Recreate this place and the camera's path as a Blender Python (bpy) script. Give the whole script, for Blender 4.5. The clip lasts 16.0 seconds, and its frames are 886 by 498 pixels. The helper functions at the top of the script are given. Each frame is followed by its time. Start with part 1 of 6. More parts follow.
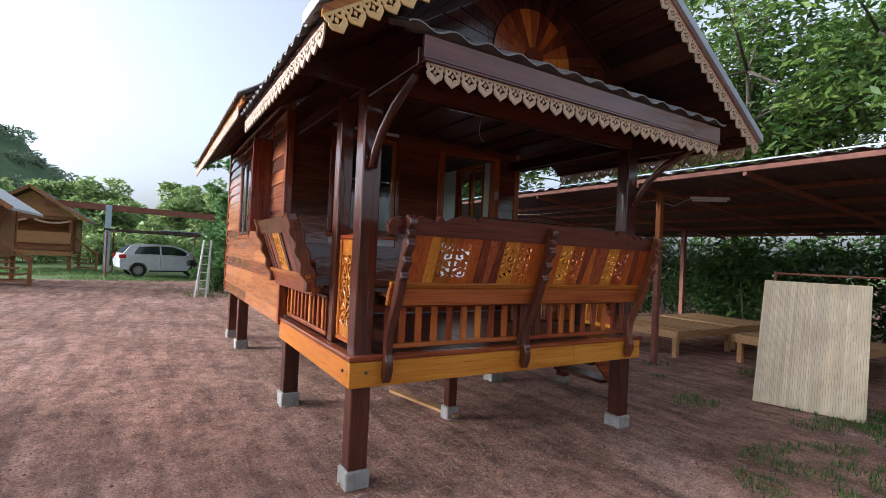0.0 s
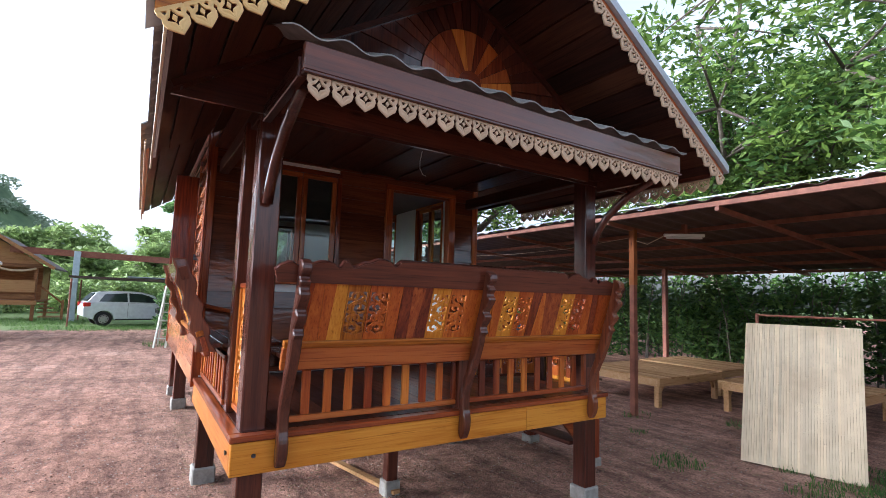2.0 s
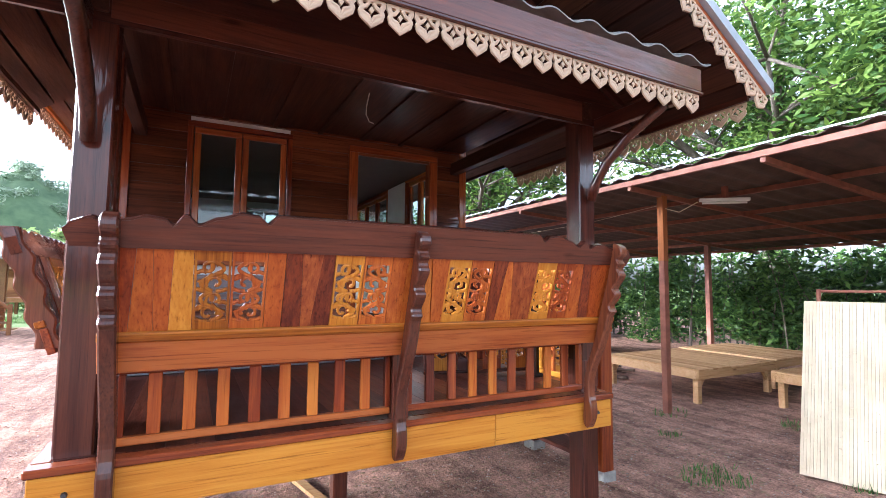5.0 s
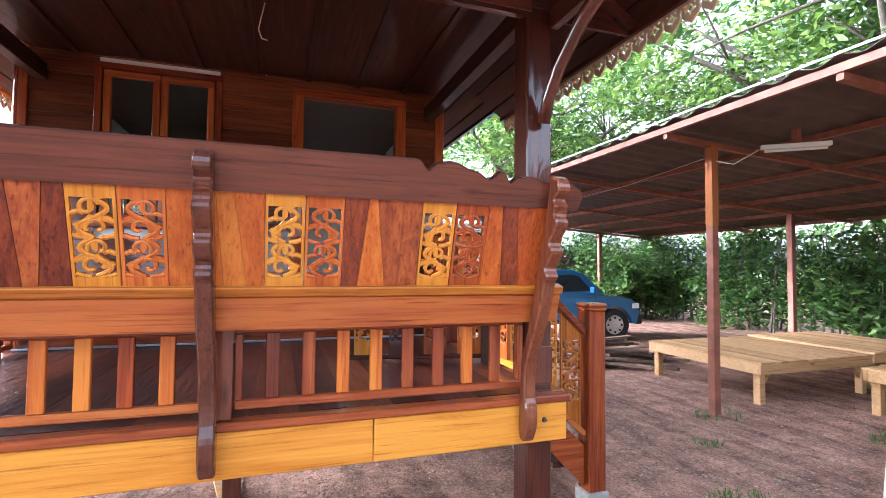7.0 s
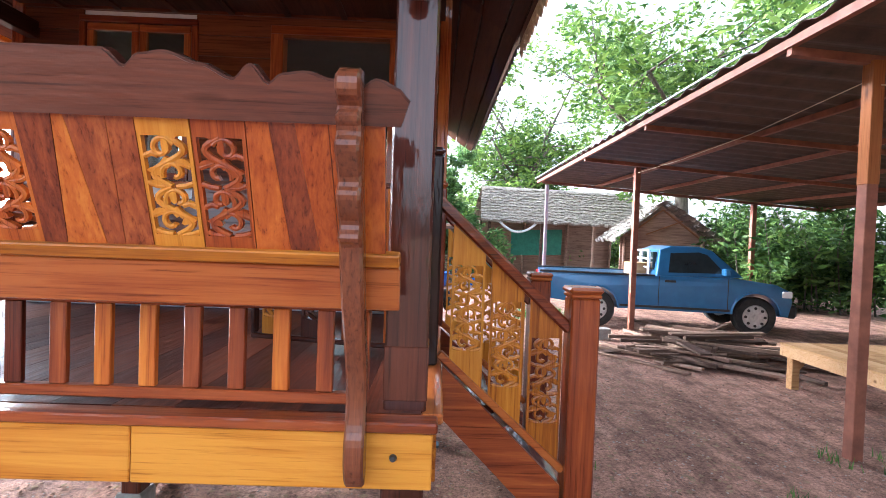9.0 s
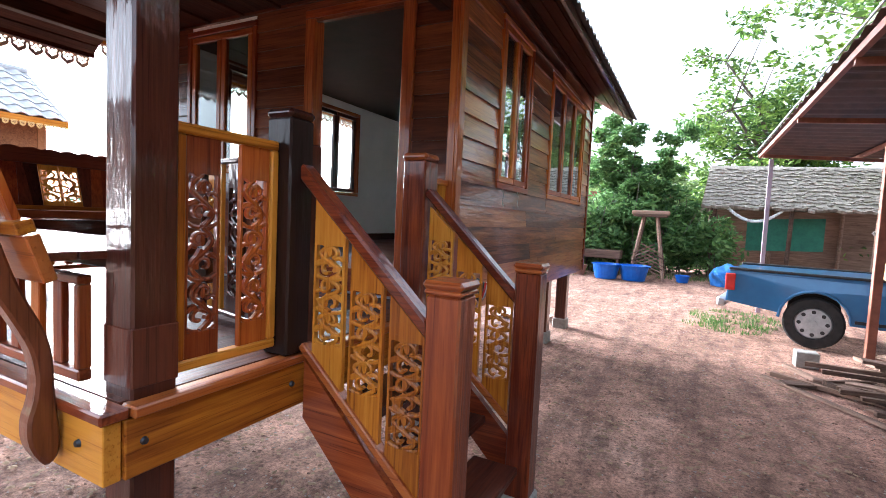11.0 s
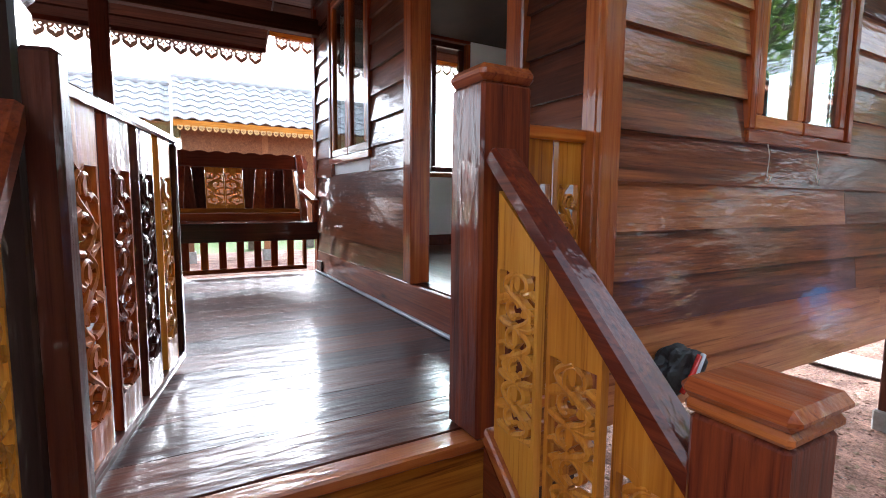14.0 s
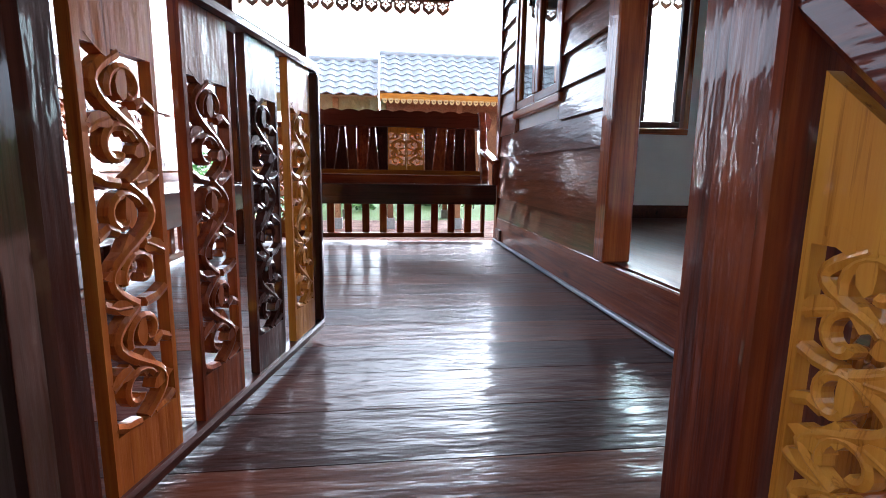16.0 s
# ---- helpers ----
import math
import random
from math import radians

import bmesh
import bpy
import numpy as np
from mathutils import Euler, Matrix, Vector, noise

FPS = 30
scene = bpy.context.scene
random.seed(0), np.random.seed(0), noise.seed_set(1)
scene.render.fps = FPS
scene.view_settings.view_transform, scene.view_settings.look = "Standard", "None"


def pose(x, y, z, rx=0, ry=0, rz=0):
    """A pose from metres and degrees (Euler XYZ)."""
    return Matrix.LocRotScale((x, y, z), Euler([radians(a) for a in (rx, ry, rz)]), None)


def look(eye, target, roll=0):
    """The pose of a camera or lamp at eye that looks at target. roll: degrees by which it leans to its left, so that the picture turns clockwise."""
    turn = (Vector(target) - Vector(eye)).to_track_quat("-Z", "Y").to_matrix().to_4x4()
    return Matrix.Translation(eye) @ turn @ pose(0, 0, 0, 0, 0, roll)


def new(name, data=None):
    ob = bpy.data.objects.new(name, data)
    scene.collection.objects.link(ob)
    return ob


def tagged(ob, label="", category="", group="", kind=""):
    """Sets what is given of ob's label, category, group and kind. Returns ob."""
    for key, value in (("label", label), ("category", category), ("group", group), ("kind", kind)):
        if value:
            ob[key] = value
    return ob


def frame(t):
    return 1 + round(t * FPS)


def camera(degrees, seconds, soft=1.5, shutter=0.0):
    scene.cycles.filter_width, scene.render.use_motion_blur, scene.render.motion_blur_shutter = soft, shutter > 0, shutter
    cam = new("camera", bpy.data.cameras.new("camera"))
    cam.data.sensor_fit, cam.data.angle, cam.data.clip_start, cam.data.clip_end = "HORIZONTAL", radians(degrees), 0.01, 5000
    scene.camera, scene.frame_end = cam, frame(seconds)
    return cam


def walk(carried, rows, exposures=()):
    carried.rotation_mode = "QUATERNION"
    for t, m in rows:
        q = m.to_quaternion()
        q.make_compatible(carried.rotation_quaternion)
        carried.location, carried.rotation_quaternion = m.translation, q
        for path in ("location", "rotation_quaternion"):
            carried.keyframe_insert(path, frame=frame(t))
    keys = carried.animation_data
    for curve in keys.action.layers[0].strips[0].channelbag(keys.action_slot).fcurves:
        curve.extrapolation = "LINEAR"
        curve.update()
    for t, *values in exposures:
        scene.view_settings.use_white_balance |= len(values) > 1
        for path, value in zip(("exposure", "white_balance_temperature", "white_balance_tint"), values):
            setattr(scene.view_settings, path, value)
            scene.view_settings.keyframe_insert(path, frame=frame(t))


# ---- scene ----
cam = camera(85.5, 16.0, soft=0.8)
PATH = [
    (0, (-1.173, -3.061, 1.637), (-0.133, -1.353, 1.661), 2.7),
    (0.5, (-0.994, -2.982, 1.626), (0.032, -1.266, 1.619), 3.3),
    (1, (-0.867, -2.842, 1.679), (0.189, -1.144, 1.674), 3.5),
    (1.5, (-0.698, -2.839, 1.687), (0.393, -1.165, 1.781), 2.1),
    (2, (-0.49, -2.85, 1.708), (0.573, -1.167, 1.905), 1.8),
    (2.5, (-0.478, -2.827, 1.737), (0.562, -1.143, 2.021), 1.4),
    (3, (-0.464, -2.824, 1.703), (0.574, -1.143, 2.013), 0.4),
    (3.5, (-0.24, -2.847, 1.679), (0.779, -1.148, 1.959), -0.7),
    (4, (0.037, -2.775, 1.634), (1.016, -1.046, 1.864), -0.9),
    (4.2, (0.142, -2.697, 1.633), (1.11, -0.959, 1.837), -0.7),
    (6.3, (1.295, -2.105, 1.562), (2.05, -0.256, 1.682), 1.0),
    (6.5, (1.449, -2.095, 1.544), (2.16, -0.229, 1.66), 0.6),
    (7, (1.746, -2.0, 1.506), (2.381, -0.106, 1.587), 0.5),
    (7.5, (2.026, -1.857, 1.543), (2.514, 0.082, 1.6), 1.1),
    (8, (2.392, -1.759, 1.502), (2.709, 0.215, 1.519), 1.0),
    (8.5, (2.727, -1.623, 1.483), (2.899, 0.369, 1.47), 1.5),
    (9, (3.027, -1.463, 1.485), (3.059, 0.537, 1.44), 2.1),
    (9.2, (3.18, -1.425, 1.462), (3.151, 0.574, 1.421), 1.9),
    (11.3, (4.523, -0.537, 1.513), (3.482, 1.164, 1.362), 2.8),
    (11.5, (4.569, -0.405, 1.524), (3.454, 1.247, 1.363), 2.8),
    (12, (4.689, -0.051, 1.509), (3.402, 1.471, 1.347), 2.7),
    (12.5, (4.637, 0.256, 1.495), (3.22, 1.657, 1.322), 2.7),
    (13, (4.462, 0.539, 1.512), (2.938, 1.82, 1.317), 2.7),
    (13.2, (4.372, 0.658, 1.49), (2.804, 1.886, 1.31), 2.4),
    (13.5, (4.274, 0.828, 1.507), (2.644, 1.97, 1.31), 1.8),
    (14, (4.049, 0.974, 1.528), (2.315, 1.949, 1.324), 0.6),
    (14.5, (3.873, 1.076, 1.513), (2.038, 1.842, 1.307), 0.4),
    (15, (3.76, 1.157, 1.452), (1.844, 1.679, 1.216), 0.6),
    (15.5, (3.728, 1.186, 1.447), (1.776, 1.513, 1.159), 0.4),
    (16, (3.598, 1.182, 1.437), (1.639, 1.419, 1.117), 0.9),
]
walk(cam, [(t, look(eye, target, roll)) for t, eye, target, roll in PATH],
     exposures=[(t, e, k, 10) for t, e, k in ((0.0, 1.25, 5550), (1.0, 1.7, 5500), (1.5, 1.85, 5450), (2.5, 1.85, 5400), (3.0, 1.85, 5400), (4.2, 2.4, 5300), (6.3, 3.45, 5250), (9.2, 3.15, 5450), (11.3, 3.0, 5500), (13.0, 3.2, 5500), (14.5, 3.2, 5550), (16.0, 2.9, 5250))])

# ---- light ----
world = bpy.data.worlds.new("sky")
scene.world = world
world.use_nodes = True
wn = world.node_tree.nodes
sky = wn.new("ShaderNodeTexSky")
sky.sky_type = "NISHITA"
sky.sun_disc = False
sky.sun_elevation = radians(17)
sky.sun_rotation = radians(-68)
sky.air_density = 1.0
sky.dust_density = 5.0
sky.ozone_density = 1.0
hazy = wn.new("ShaderNodeHueSaturation")
hazy.inputs["Saturation"].default_value = 0.22
world.node_tree.links.new(sky.outputs[0], hazy.inputs["Color"])
world.node_tree.links.new(hazy.outputs[0], wn["Background"].inputs["Color"])
wn["Background"].inputs["Strength"].default_value = 0.15
sun = new("sun", bpy.data.lights.new("sun", "SUN"))
sun.data.energy = 1.1
sun.data.angle = radians(14)
sun.data.color = (1.0, 0.93, 0.84)
sun.matrix_world = look((-20, 8, 6.6), (0, 0, 0))

# ---- materials ----


def material(name, rough=0.5, metal=0.0, coat=0.0):
    m = bpy.data.materials.new(name)
    m.use_nodes = True
    b = m.node_tree.nodes["Principled BSDF"]
    b.inputs["Roughness"].default_value = rough
    b.inputs["Metallic"].default_value = metal
    b.inputs["Coat Weight"].default_value = coat
    b.inputs["Coat Roughness"].default_value = 0.10
    b.inputs["Specular IOR Level"].default_value = 0.35
    return m, m.node_tree.nodes, m.node_tree.links, b


def ramp(n, stops):
    r = n.new("ShaderNodeValToRGB")
    e = r.color_ramp.elements
    while len(e) < len(stops):
        e.new(0.5)
    for k, (p, c) in zip(e, stops):
        k.position, k.color = p, (*c, 1)
    return r


def bump(n, l, b, src, strength, dist=0.01):
    k = n.new("ShaderNodeBump")
    k.inputs["Strength"].default_value = strength
    k.inputs["Distance"].default_value = dist
    l.new(src, k.inputs["Height"])
    l.new(k.outputs[0], b.inputs["Normal"])
    return k


def wood(name, tones, axis="x", rough=0.32, coat=0.5, grain=1.0, knots=0.8, ripple=0.25, shine=0.07):
    """Varnished board: tones are dark to light; each board takes its own tone, with fine grain, broad streaks and knots along one axis."""
    m, n, l, b = material(name, rough, 0, coat)
    b.inputs["Specular IOR Level"].default_value = 0.10
    b.inputs["Coat Roughness"].default_value = shine
    tc = n.new("ShaderNodeTexCoord")
    inf = n.new("ShaderNodeObjectInfo")
    off = n.new("ShaderNodeVectorMath")
    off.operation = "MULTIPLY_ADD"
    off.inputs[1].default_value = (37, 53, 71)
    cmb = n.new("ShaderNodeCombineXYZ")
    for i in range(3):
        l.new(inf.outputs["Random"], cmb.inputs[i])
    l.new(cmb.outputs[0], off.inputs[0])
    l.new(tc.outputs["Object"], off.inputs[2])

    def along(lo, hi):
        mp = n.new("ShaderNodeMapping")
        mp.inputs["Scale"].default_value = [lo if a == axis else hi for a in "xyz"]
        l.new(off.outputs[0], mp.inputs[0])
        return mp.outputs[0]

    def noise_on(vec, detail, dist=0.0, rgh=0.55):
        k = n.new("ShaderNodeTexNoise")
        k.inputs["Scale"].default_value = 1.0
        k.inputs["Detail"].default_value = detail
        k.inputs["Roughness"].default_value = rgh
        k.inputs["Distortion"].default_value = dist
        l.new(vec, k.inputs[0])
        return k.outputs[0]

    def mad(a, k, c):
        q = n.new("ShaderNodeMath")
        q.operation = "MULTIPLY_ADD"
        q.inputs[1].default_value = k
        l.new(a, q.inputs[0])
        if isinstance(c, float):
            q.inputs[2].default_value = c
        else:
            l.new(c, q.inputs[2])
        return q.outputs[0]
    fine = noise_on(along(2.2, 95), 5, 0.3, 0.65)
    streak = noise_on(along(1.1, 14), 5, 1.4, 0.6)
    cloud = noise_on(along(1.2, 3.5), 3)
    v = mad(inf.outputs["Random"], 0.72, -0.88 * grain - 0.02)
    v = mad(fine, 0.66 * grain, v)
    v = mad(streak, 1.10 * grain, v)
    v = mad(cloud, 0.32, v)
    k = len(tones)
    r = ramp(n, [(0.1 + 0.8 * i / max(1, k - 1), c) for i, c in enumerate(tones)])
    l.new(v, r.inputs[0])
    kn = n.new("ShaderNodeTexVoronoi")
    kn.inputs["Scale"].default_value = 3.1
    l.new(along(0.45, 1.6), kn.inputs["Vector"])
    kr = ramp(n, [(0.03, (0.2, 0.15, 0.13)), (0.06, (0.62, 0.55, 0.5)), (0.10, (1, 1, 1))])
    l.new(kn.outputs["Distance"], kr.inputs[0])
    mx = n.new("ShaderNodeMix")
    mx.data_type, mx.blend_type = "RGBA", "MULTIPLY"
    mx.inputs[0].default_value = knots
    l.new(r.outputs[0], mx.inputs[6])
    l.new(kr.outputs[0], mx.inputs[7])
    # dark pores drawn out along the grain
    pr = ramp(n, [(0.30, (0.42, 0.36, 0.32)), (0.43, (1, 1, 1))])
    l.new(fine, pr.inputs[0])
    px = n.new("ShaderNodeMix")
    px.data_type, px.blend_type = "RGBA", "MULTIPLY"
    px.inputs[0].default_value = 0.8
    l.new(mx.outputs[2], px.inputs[6])
    l.new(pr.outputs[0], px.inputs[7])
    l.new(px.outputs[2], b.inputs["Base Color"])
    rr = n.new("ShaderNodeMapRange")
    rr.inputs[3].default_value = rough - 0.10
    rr.inputs[4].default_value = rough + 0.18
    l.new(cloud, rr.inputs[0])
    l.new(rr.outputs[0], b.inputs["Roughness"])
    first = bump(n, l, b, fine, 0.25, 0.003)
    # uneven lacquer
    lac = n.new("ShaderNodeBump")
    lac.inputs["Strength"].default_value = ripple
    lac.inputs["Distance"].default_value = 0.012
    l.new(noise_on(along(5, 22), 3), lac.inputs["Height"])
    l.new(lac.outputs[0], b.inputs["Coat Normal"])
    l.new(lac.outputs[0], first.inputs["Normal"])
    return m


def plain(name, c1, c2, scale=6.0, rough=0.6, metal=0.0, coat=0.0, relief=0.15, stretch=(1, 1, 1), vary=0.0):
    """Two close tones mixed by noise at two scales, with a fine relief."""
    m, n, l, b = material(name, rough, metal, coat)
    tc = n.new("ShaderNodeTexCoord")
    mp = n.new("ShaderNodeMapping")
    mp.inputs["Scale"].default_value = stretch
    l.new(tc.outputs["Object"], mp.inputs[0])
    a = n.new("ShaderNodeTexNoise")
    a.inputs["Scale"].default_value = scale
    a.inputs["Detail"].default_value = 8
    a.inputs["Roughness"].default_value = 0.65
    l.new(mp.outputs[0], a.inputs[0])
    r = ramp(n, [(0.32, c1), (0.68, c2)])
    l.new(a.outputs[0], r.inputs[0])
    out = r.outputs[0]
    if vary:
        inf = n.new("ShaderNodeObjectInfo")
        geo = n.new("ShaderNodeNewGeometry")
        sm = n.new("ShaderNodeMath")
        sm.operation = "ADD"
        l.new(inf.outputs["Random"], sm.inputs[0])
        l.new(geo.outputs["Random Per Island"], sm.inputs[1])
        mr = n.new("ShaderNodeMapRange")
        mr.inputs[2].default_value = 2.0
        mr.inputs[3].default_value = 1 - vary
        mr.inputs[4].default_value = 1 + vary
        l.new(sm.outputs[0], mr.inputs[0])
        hs = n.new("ShaderNodeHueSaturation")
        l.new(mr.outputs[0], hs.inputs["Value"])
        l.new(out, hs.inputs["Color"])
        out = hs.outputs[0]
    l.new(out, b.inputs["Base Color"])
    if relief:
        bump(n, l, b, a.outputs[0], relief, 0.01)
    return m


def leaf_mat(name, dark, light):
    m, n, l, b = material(name, 0.55)
    geo = n.new("ShaderNodeNewGeometry")
    r = ramp(n, [(0.0, dark), (0.6, tuple((a + c) / 2 for a, c in zip(dark, light))), (1.0, light)])
    l.new(geo.outputs["Random Per Island"], r.inputs[0])
    l.new(r.outputs[0], b.inputs["Base Color"])
    tr = n.new("ShaderNodeBsdfTranslucent")
    l.new(r.outputs[0], tr.inputs["Color"])
    mix = n.new("ShaderNodeMixShader")
    mix.inputs[0].default_value = 0.42
    l.new(b.outputs[0], mix.inputs[1])
    l.new(tr.outputs[0], mix.inputs[2])
    l.new(mix.outputs[0], n["Material Output"].inputs["Surface"])
    return m


RED_T = [(0.085, 0.014, 0.007), (0.17, 0.032, 0.010), (0.27, 0.060, 0.015), (0.38, 0.110, 0.024)]
DARK_T = [(0.028, 0.008, 0.006), (0.062, 0.016, 0.010), (0.115, 0.030, 0.015)]
ORNG_T = [(0.19, 0.030, 0.008), (0.32, 0.066, 0.012), (0.43, 0.110, 0.017), (0.54, 0.180, 0.026)]
YEL_T = [(0.24, 0.066, 0.008), (0.45, 0.158, 0.014), (0.58, 0.25, 0.030)]
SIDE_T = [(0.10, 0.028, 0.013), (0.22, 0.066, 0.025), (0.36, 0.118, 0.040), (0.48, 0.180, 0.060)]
# same siding as SIDE_T, darkened to carry the shade under the veranda roof
SOUTH_SHADE_T = [(0.055, 0.016, 0.009), (0.115, 0.033, 0.015), (0.20, 0.060, 0.023)]
FLOOR_T = [(0.030, 0.008, 0.006), (0.064, 0.016, 0.010), (0.125, 0.034, 0.015)]
W = {}
for ax in "xyz":
    W["red" + ax] = wood("teak_red_" + ax, RED_T, ax, 0.34, 0.7)
    W["dark" + ax] = wood("teak_dark_" + ax, DARK_T, ax, 0.32, 0.9)
    W["orange" + ax] = wood("teak_orange_" + ax, ORNG_T, ax, 0.36, 0.45)
    W["yellow" + ax] = wood("teak_yellow_" + ax, YEL_T, ax, 0.38, 0.4, 1.1, 0.95)
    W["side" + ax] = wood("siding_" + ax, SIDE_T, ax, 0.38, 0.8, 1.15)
    W["south" + ax] = wood("shaded_siding_" + ax, SOUTH_SHADE_T, ax, 0.34, 0.9, 1.1)
    W["floor" + ax] = wood("floorboard_" + ax, FLOOR_T, ax, 0.38, 0.26, 1.0, 0.4, 0.4, 0.13)
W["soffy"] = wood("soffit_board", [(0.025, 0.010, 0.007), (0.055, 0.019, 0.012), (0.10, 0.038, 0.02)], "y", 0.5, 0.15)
W["blackz"] = wood("black_stained", [(0.010, 0.007, 0.007), (0.024, 0.012, 0.010)], "z", 0.36, 0.4)
M_WHITE = plain("white_wall_paint", (0.70, 0.71, 0.70), (0.78, 0.78, 0.77), 3, 0.75, relief=0.04)
M_DARKIN = plain("dark_ceiling_board", (0.03, 0.02, 0.016), (0.05, 0.03, 0.022), 4, 0.6)
M_CONC = plain("concrete_foot", (0.22, 0.20, 0.18), (0.36, 0.34, 0.31), 14, 0.9, relief=0.4)
M_TIN = plain("weathered_roof_sheet", (0.13, 0.125, 0.12), (0.26, 0.25, 0.24), 5, 0.6, relief=0.1)
M_FLASH = plain("grey_flashing", (0.30, 0.33, 0.37), (0.42, 0.45, 0.50), 4, 0.4, 0.3, relief=0.05)
M_LACE = plain("fretwork_tan", (0.40, 0.27, 0.17), (0.52, 0.38, 0.26), 9, 0.5, relief=0.1, vary=0.12)
M_LACEY = plain("fretwork_yellow", (0.58, 0.37, 0.13), (0.68, 0.47, 0.20), 9, 0.5, relief=0.1, vary=0.1)
M_BOLT = plain("steel_bolt", (0.05, 0.06, 0.08), (0.12, 0.14, 0.17), 30, 0.35, 0.9, relief=0.1)


def glass():
    m, n, l, b = material("window_glass", 0.03)
    gl = n.new("ShaderNodeBsdfGlossy")
    gl.inputs["Roughness"].default_value = 0.02
    tr = n.new("ShaderNodeBsdfTransparent")
    tr.inputs["Color"].default_value = (0.75, 0.82, 0.80, 1)
    lw = n.new("ShaderNodeLayerWeight")
    lw.inputs["Blend"].default_value = 0.5
    pw = n.new("ShaderNodeMath")
    pw.operation = "POWER"
    pw.inputs[1].default_value = 3.0
    l.new(lw.outputs["Facing"], pw.inputs[0])
    fr = n.new("ShaderNodeMath")
    fr.operation = "MULTIPLY_ADD"
    fr.inputs[1].default_value, fr.inputs[2].default_value = 0.8, 0.07
    l.new(pw.outputs[0], fr.inputs[0])
    mix = n.new("ShaderNodeMixShader")
    l.new(fr.outputs[0], mix.inputs[0])
    l.new(tr.outputs[0], mix.inputs[1])
    l.new(gl.outputs[0], mix.inputs[2])
    l.new(mix.outputs[0], n["Material Output"].inputs["Surface"])
    return m


M_GLASS = glass()

# ---- mesh helpers ----


def box(bm, x0, x1, y0, y1, z0, z1, bev=0.0):
    """A box, with small chamfers where bev is given."""
    r = bmesh.ops.create_cube(bm, size=1)
    vs = r["verts"]
    for v in vs:
        v.co = Vector(((x0 + x1) / 2 + v.co.x * (x1 - x0), (y0 + y1) / 2 + v.co.y * (y1 - y0), (z0 + z1) / 2 + v.co.z * (z1 - z0)))
    if bev:
        es = list({e for v in vs for e in v.link_edges})
        bmesh.ops.bevel(bm, geom=es, offset=bev, segments=1, affect="EDGES", profile=0.5)
    return bm


def boxm(*a, bev=0.0):
    return box(bmesh.new(), *a, bev=bev)


def bar(bm, p, q, w, h, up=(0, 0, 1), bev=0.0):
    """A straight bar from p to q, w wide and h high."""
    p, q = Vector(p), Vector(q)
    d = (q - p)
    ln = d.length
    d.normalize()
    u = Vector(up)
    s = d.cross(u)
    if s.length < 1e-4:
        s = d.cross(Vector((1, 0, 0)))
    s.normalize()
    u = s.cross(d)
    tmp = boxm(-w / 2, w / 2, 0, ln, -h / 2, h / 2, bev=bev)
    m = Matrix(((s.x, d.x, u.x, p.x), (s.y, d.y, u.y, p.y), (s.z, d.z, u.z, p.z), (0, 0, 0, 1)))
    tmp.transform(m)
    me = bpy.data.meshes.new("tmp")
    tmp.to_mesh(me)
    tmp.free()
    bm.from_mesh(me)
    bpy.data.meshes.remove(me)
    return bm


def barm(*a, **k):
    return bar(bmesh.new(), *a, **k)


def tube(bm, pts, r, sides=6, taper=1.0):
    """A round rod through points; r may shrink along it."""
    pts = [Vector(p) for p in pts]
    rings = []
    for i, p in enumerate(pts):
        d = (pts[min(i + 1, len(pts) - 1)] - pts[max(i - 1, 0)]).normalized()
        a = d.cross(Vector((0, 0, 1)))
        if a.length < 0.05:
            a = d.cross(Vector((1, 0, 0)))
        a.normalize()
        b = d.cross(a)
        rr = r * (1 + (taper - 1) * i / max(1, len(pts) - 1))
        rings.append([bm.verts.new(p + a * rr * math.cos(t) + b * rr * math.sin(t)) for t in [2 * math.pi * k / sides for k in range(sides)]])
    for r0, r1 in zip(rings, rings[1:]):
        for k in range(sides):
            bm.faces.new((r0[k], r0[(k + 1) % sides], r1[(k + 1) % sides], r1[k]))
    bm.faces.new(rings[0])
    bm.faces.new(rings[-1][::-1])
    return bm


def ribbon(bm, pts, w, d, closed=False):
    """A flat strip in the xz plane along 2D points, w wide and d deep (y from -d/2 to d/2), with a raised middle."""
    n = len(pts)
    rings = []
    for i, (x, z) in enumerate(pts):
        if closed:
            a, b = pts[i - 1], pts[(i + 1) % n]
        else:
            a, b = pts[max(0, i - 1)], pts[min(n - 1, i + 1)]
        t = Vector((b[0] - a[0], b[1] - a[1]))
        t = t.normalized() if t.length > 1e-9 else Vector((1, 0))
        nx, nz = -t.y * w / 2, t.x * w / 2
        rings.append([bm.verts.new(c) for c in ((x - nx, -d * 0.36, z - nz), (x, -d / 2, z), (x + nx, -d * 0.36, z + nz),
                                                (x + nx, d * 0.36, z + nz), (x, d / 2, z), (x - nx, d * 0.36, z - nz))])
    pairs = list(zip(rings, rings[1:])) + ([(rings[-1], rings[0])] if closed else [])
    for a, b in pairs:
        for k in range(6):
            bm.faces.new((a[k], a[(k + 1) % 6], b[(k + 1) % 6], b[k]))
    if not closed:
        bm.faces.new(rings[0][::-1])
        bm.faces.new(rings[-1])
    return bm


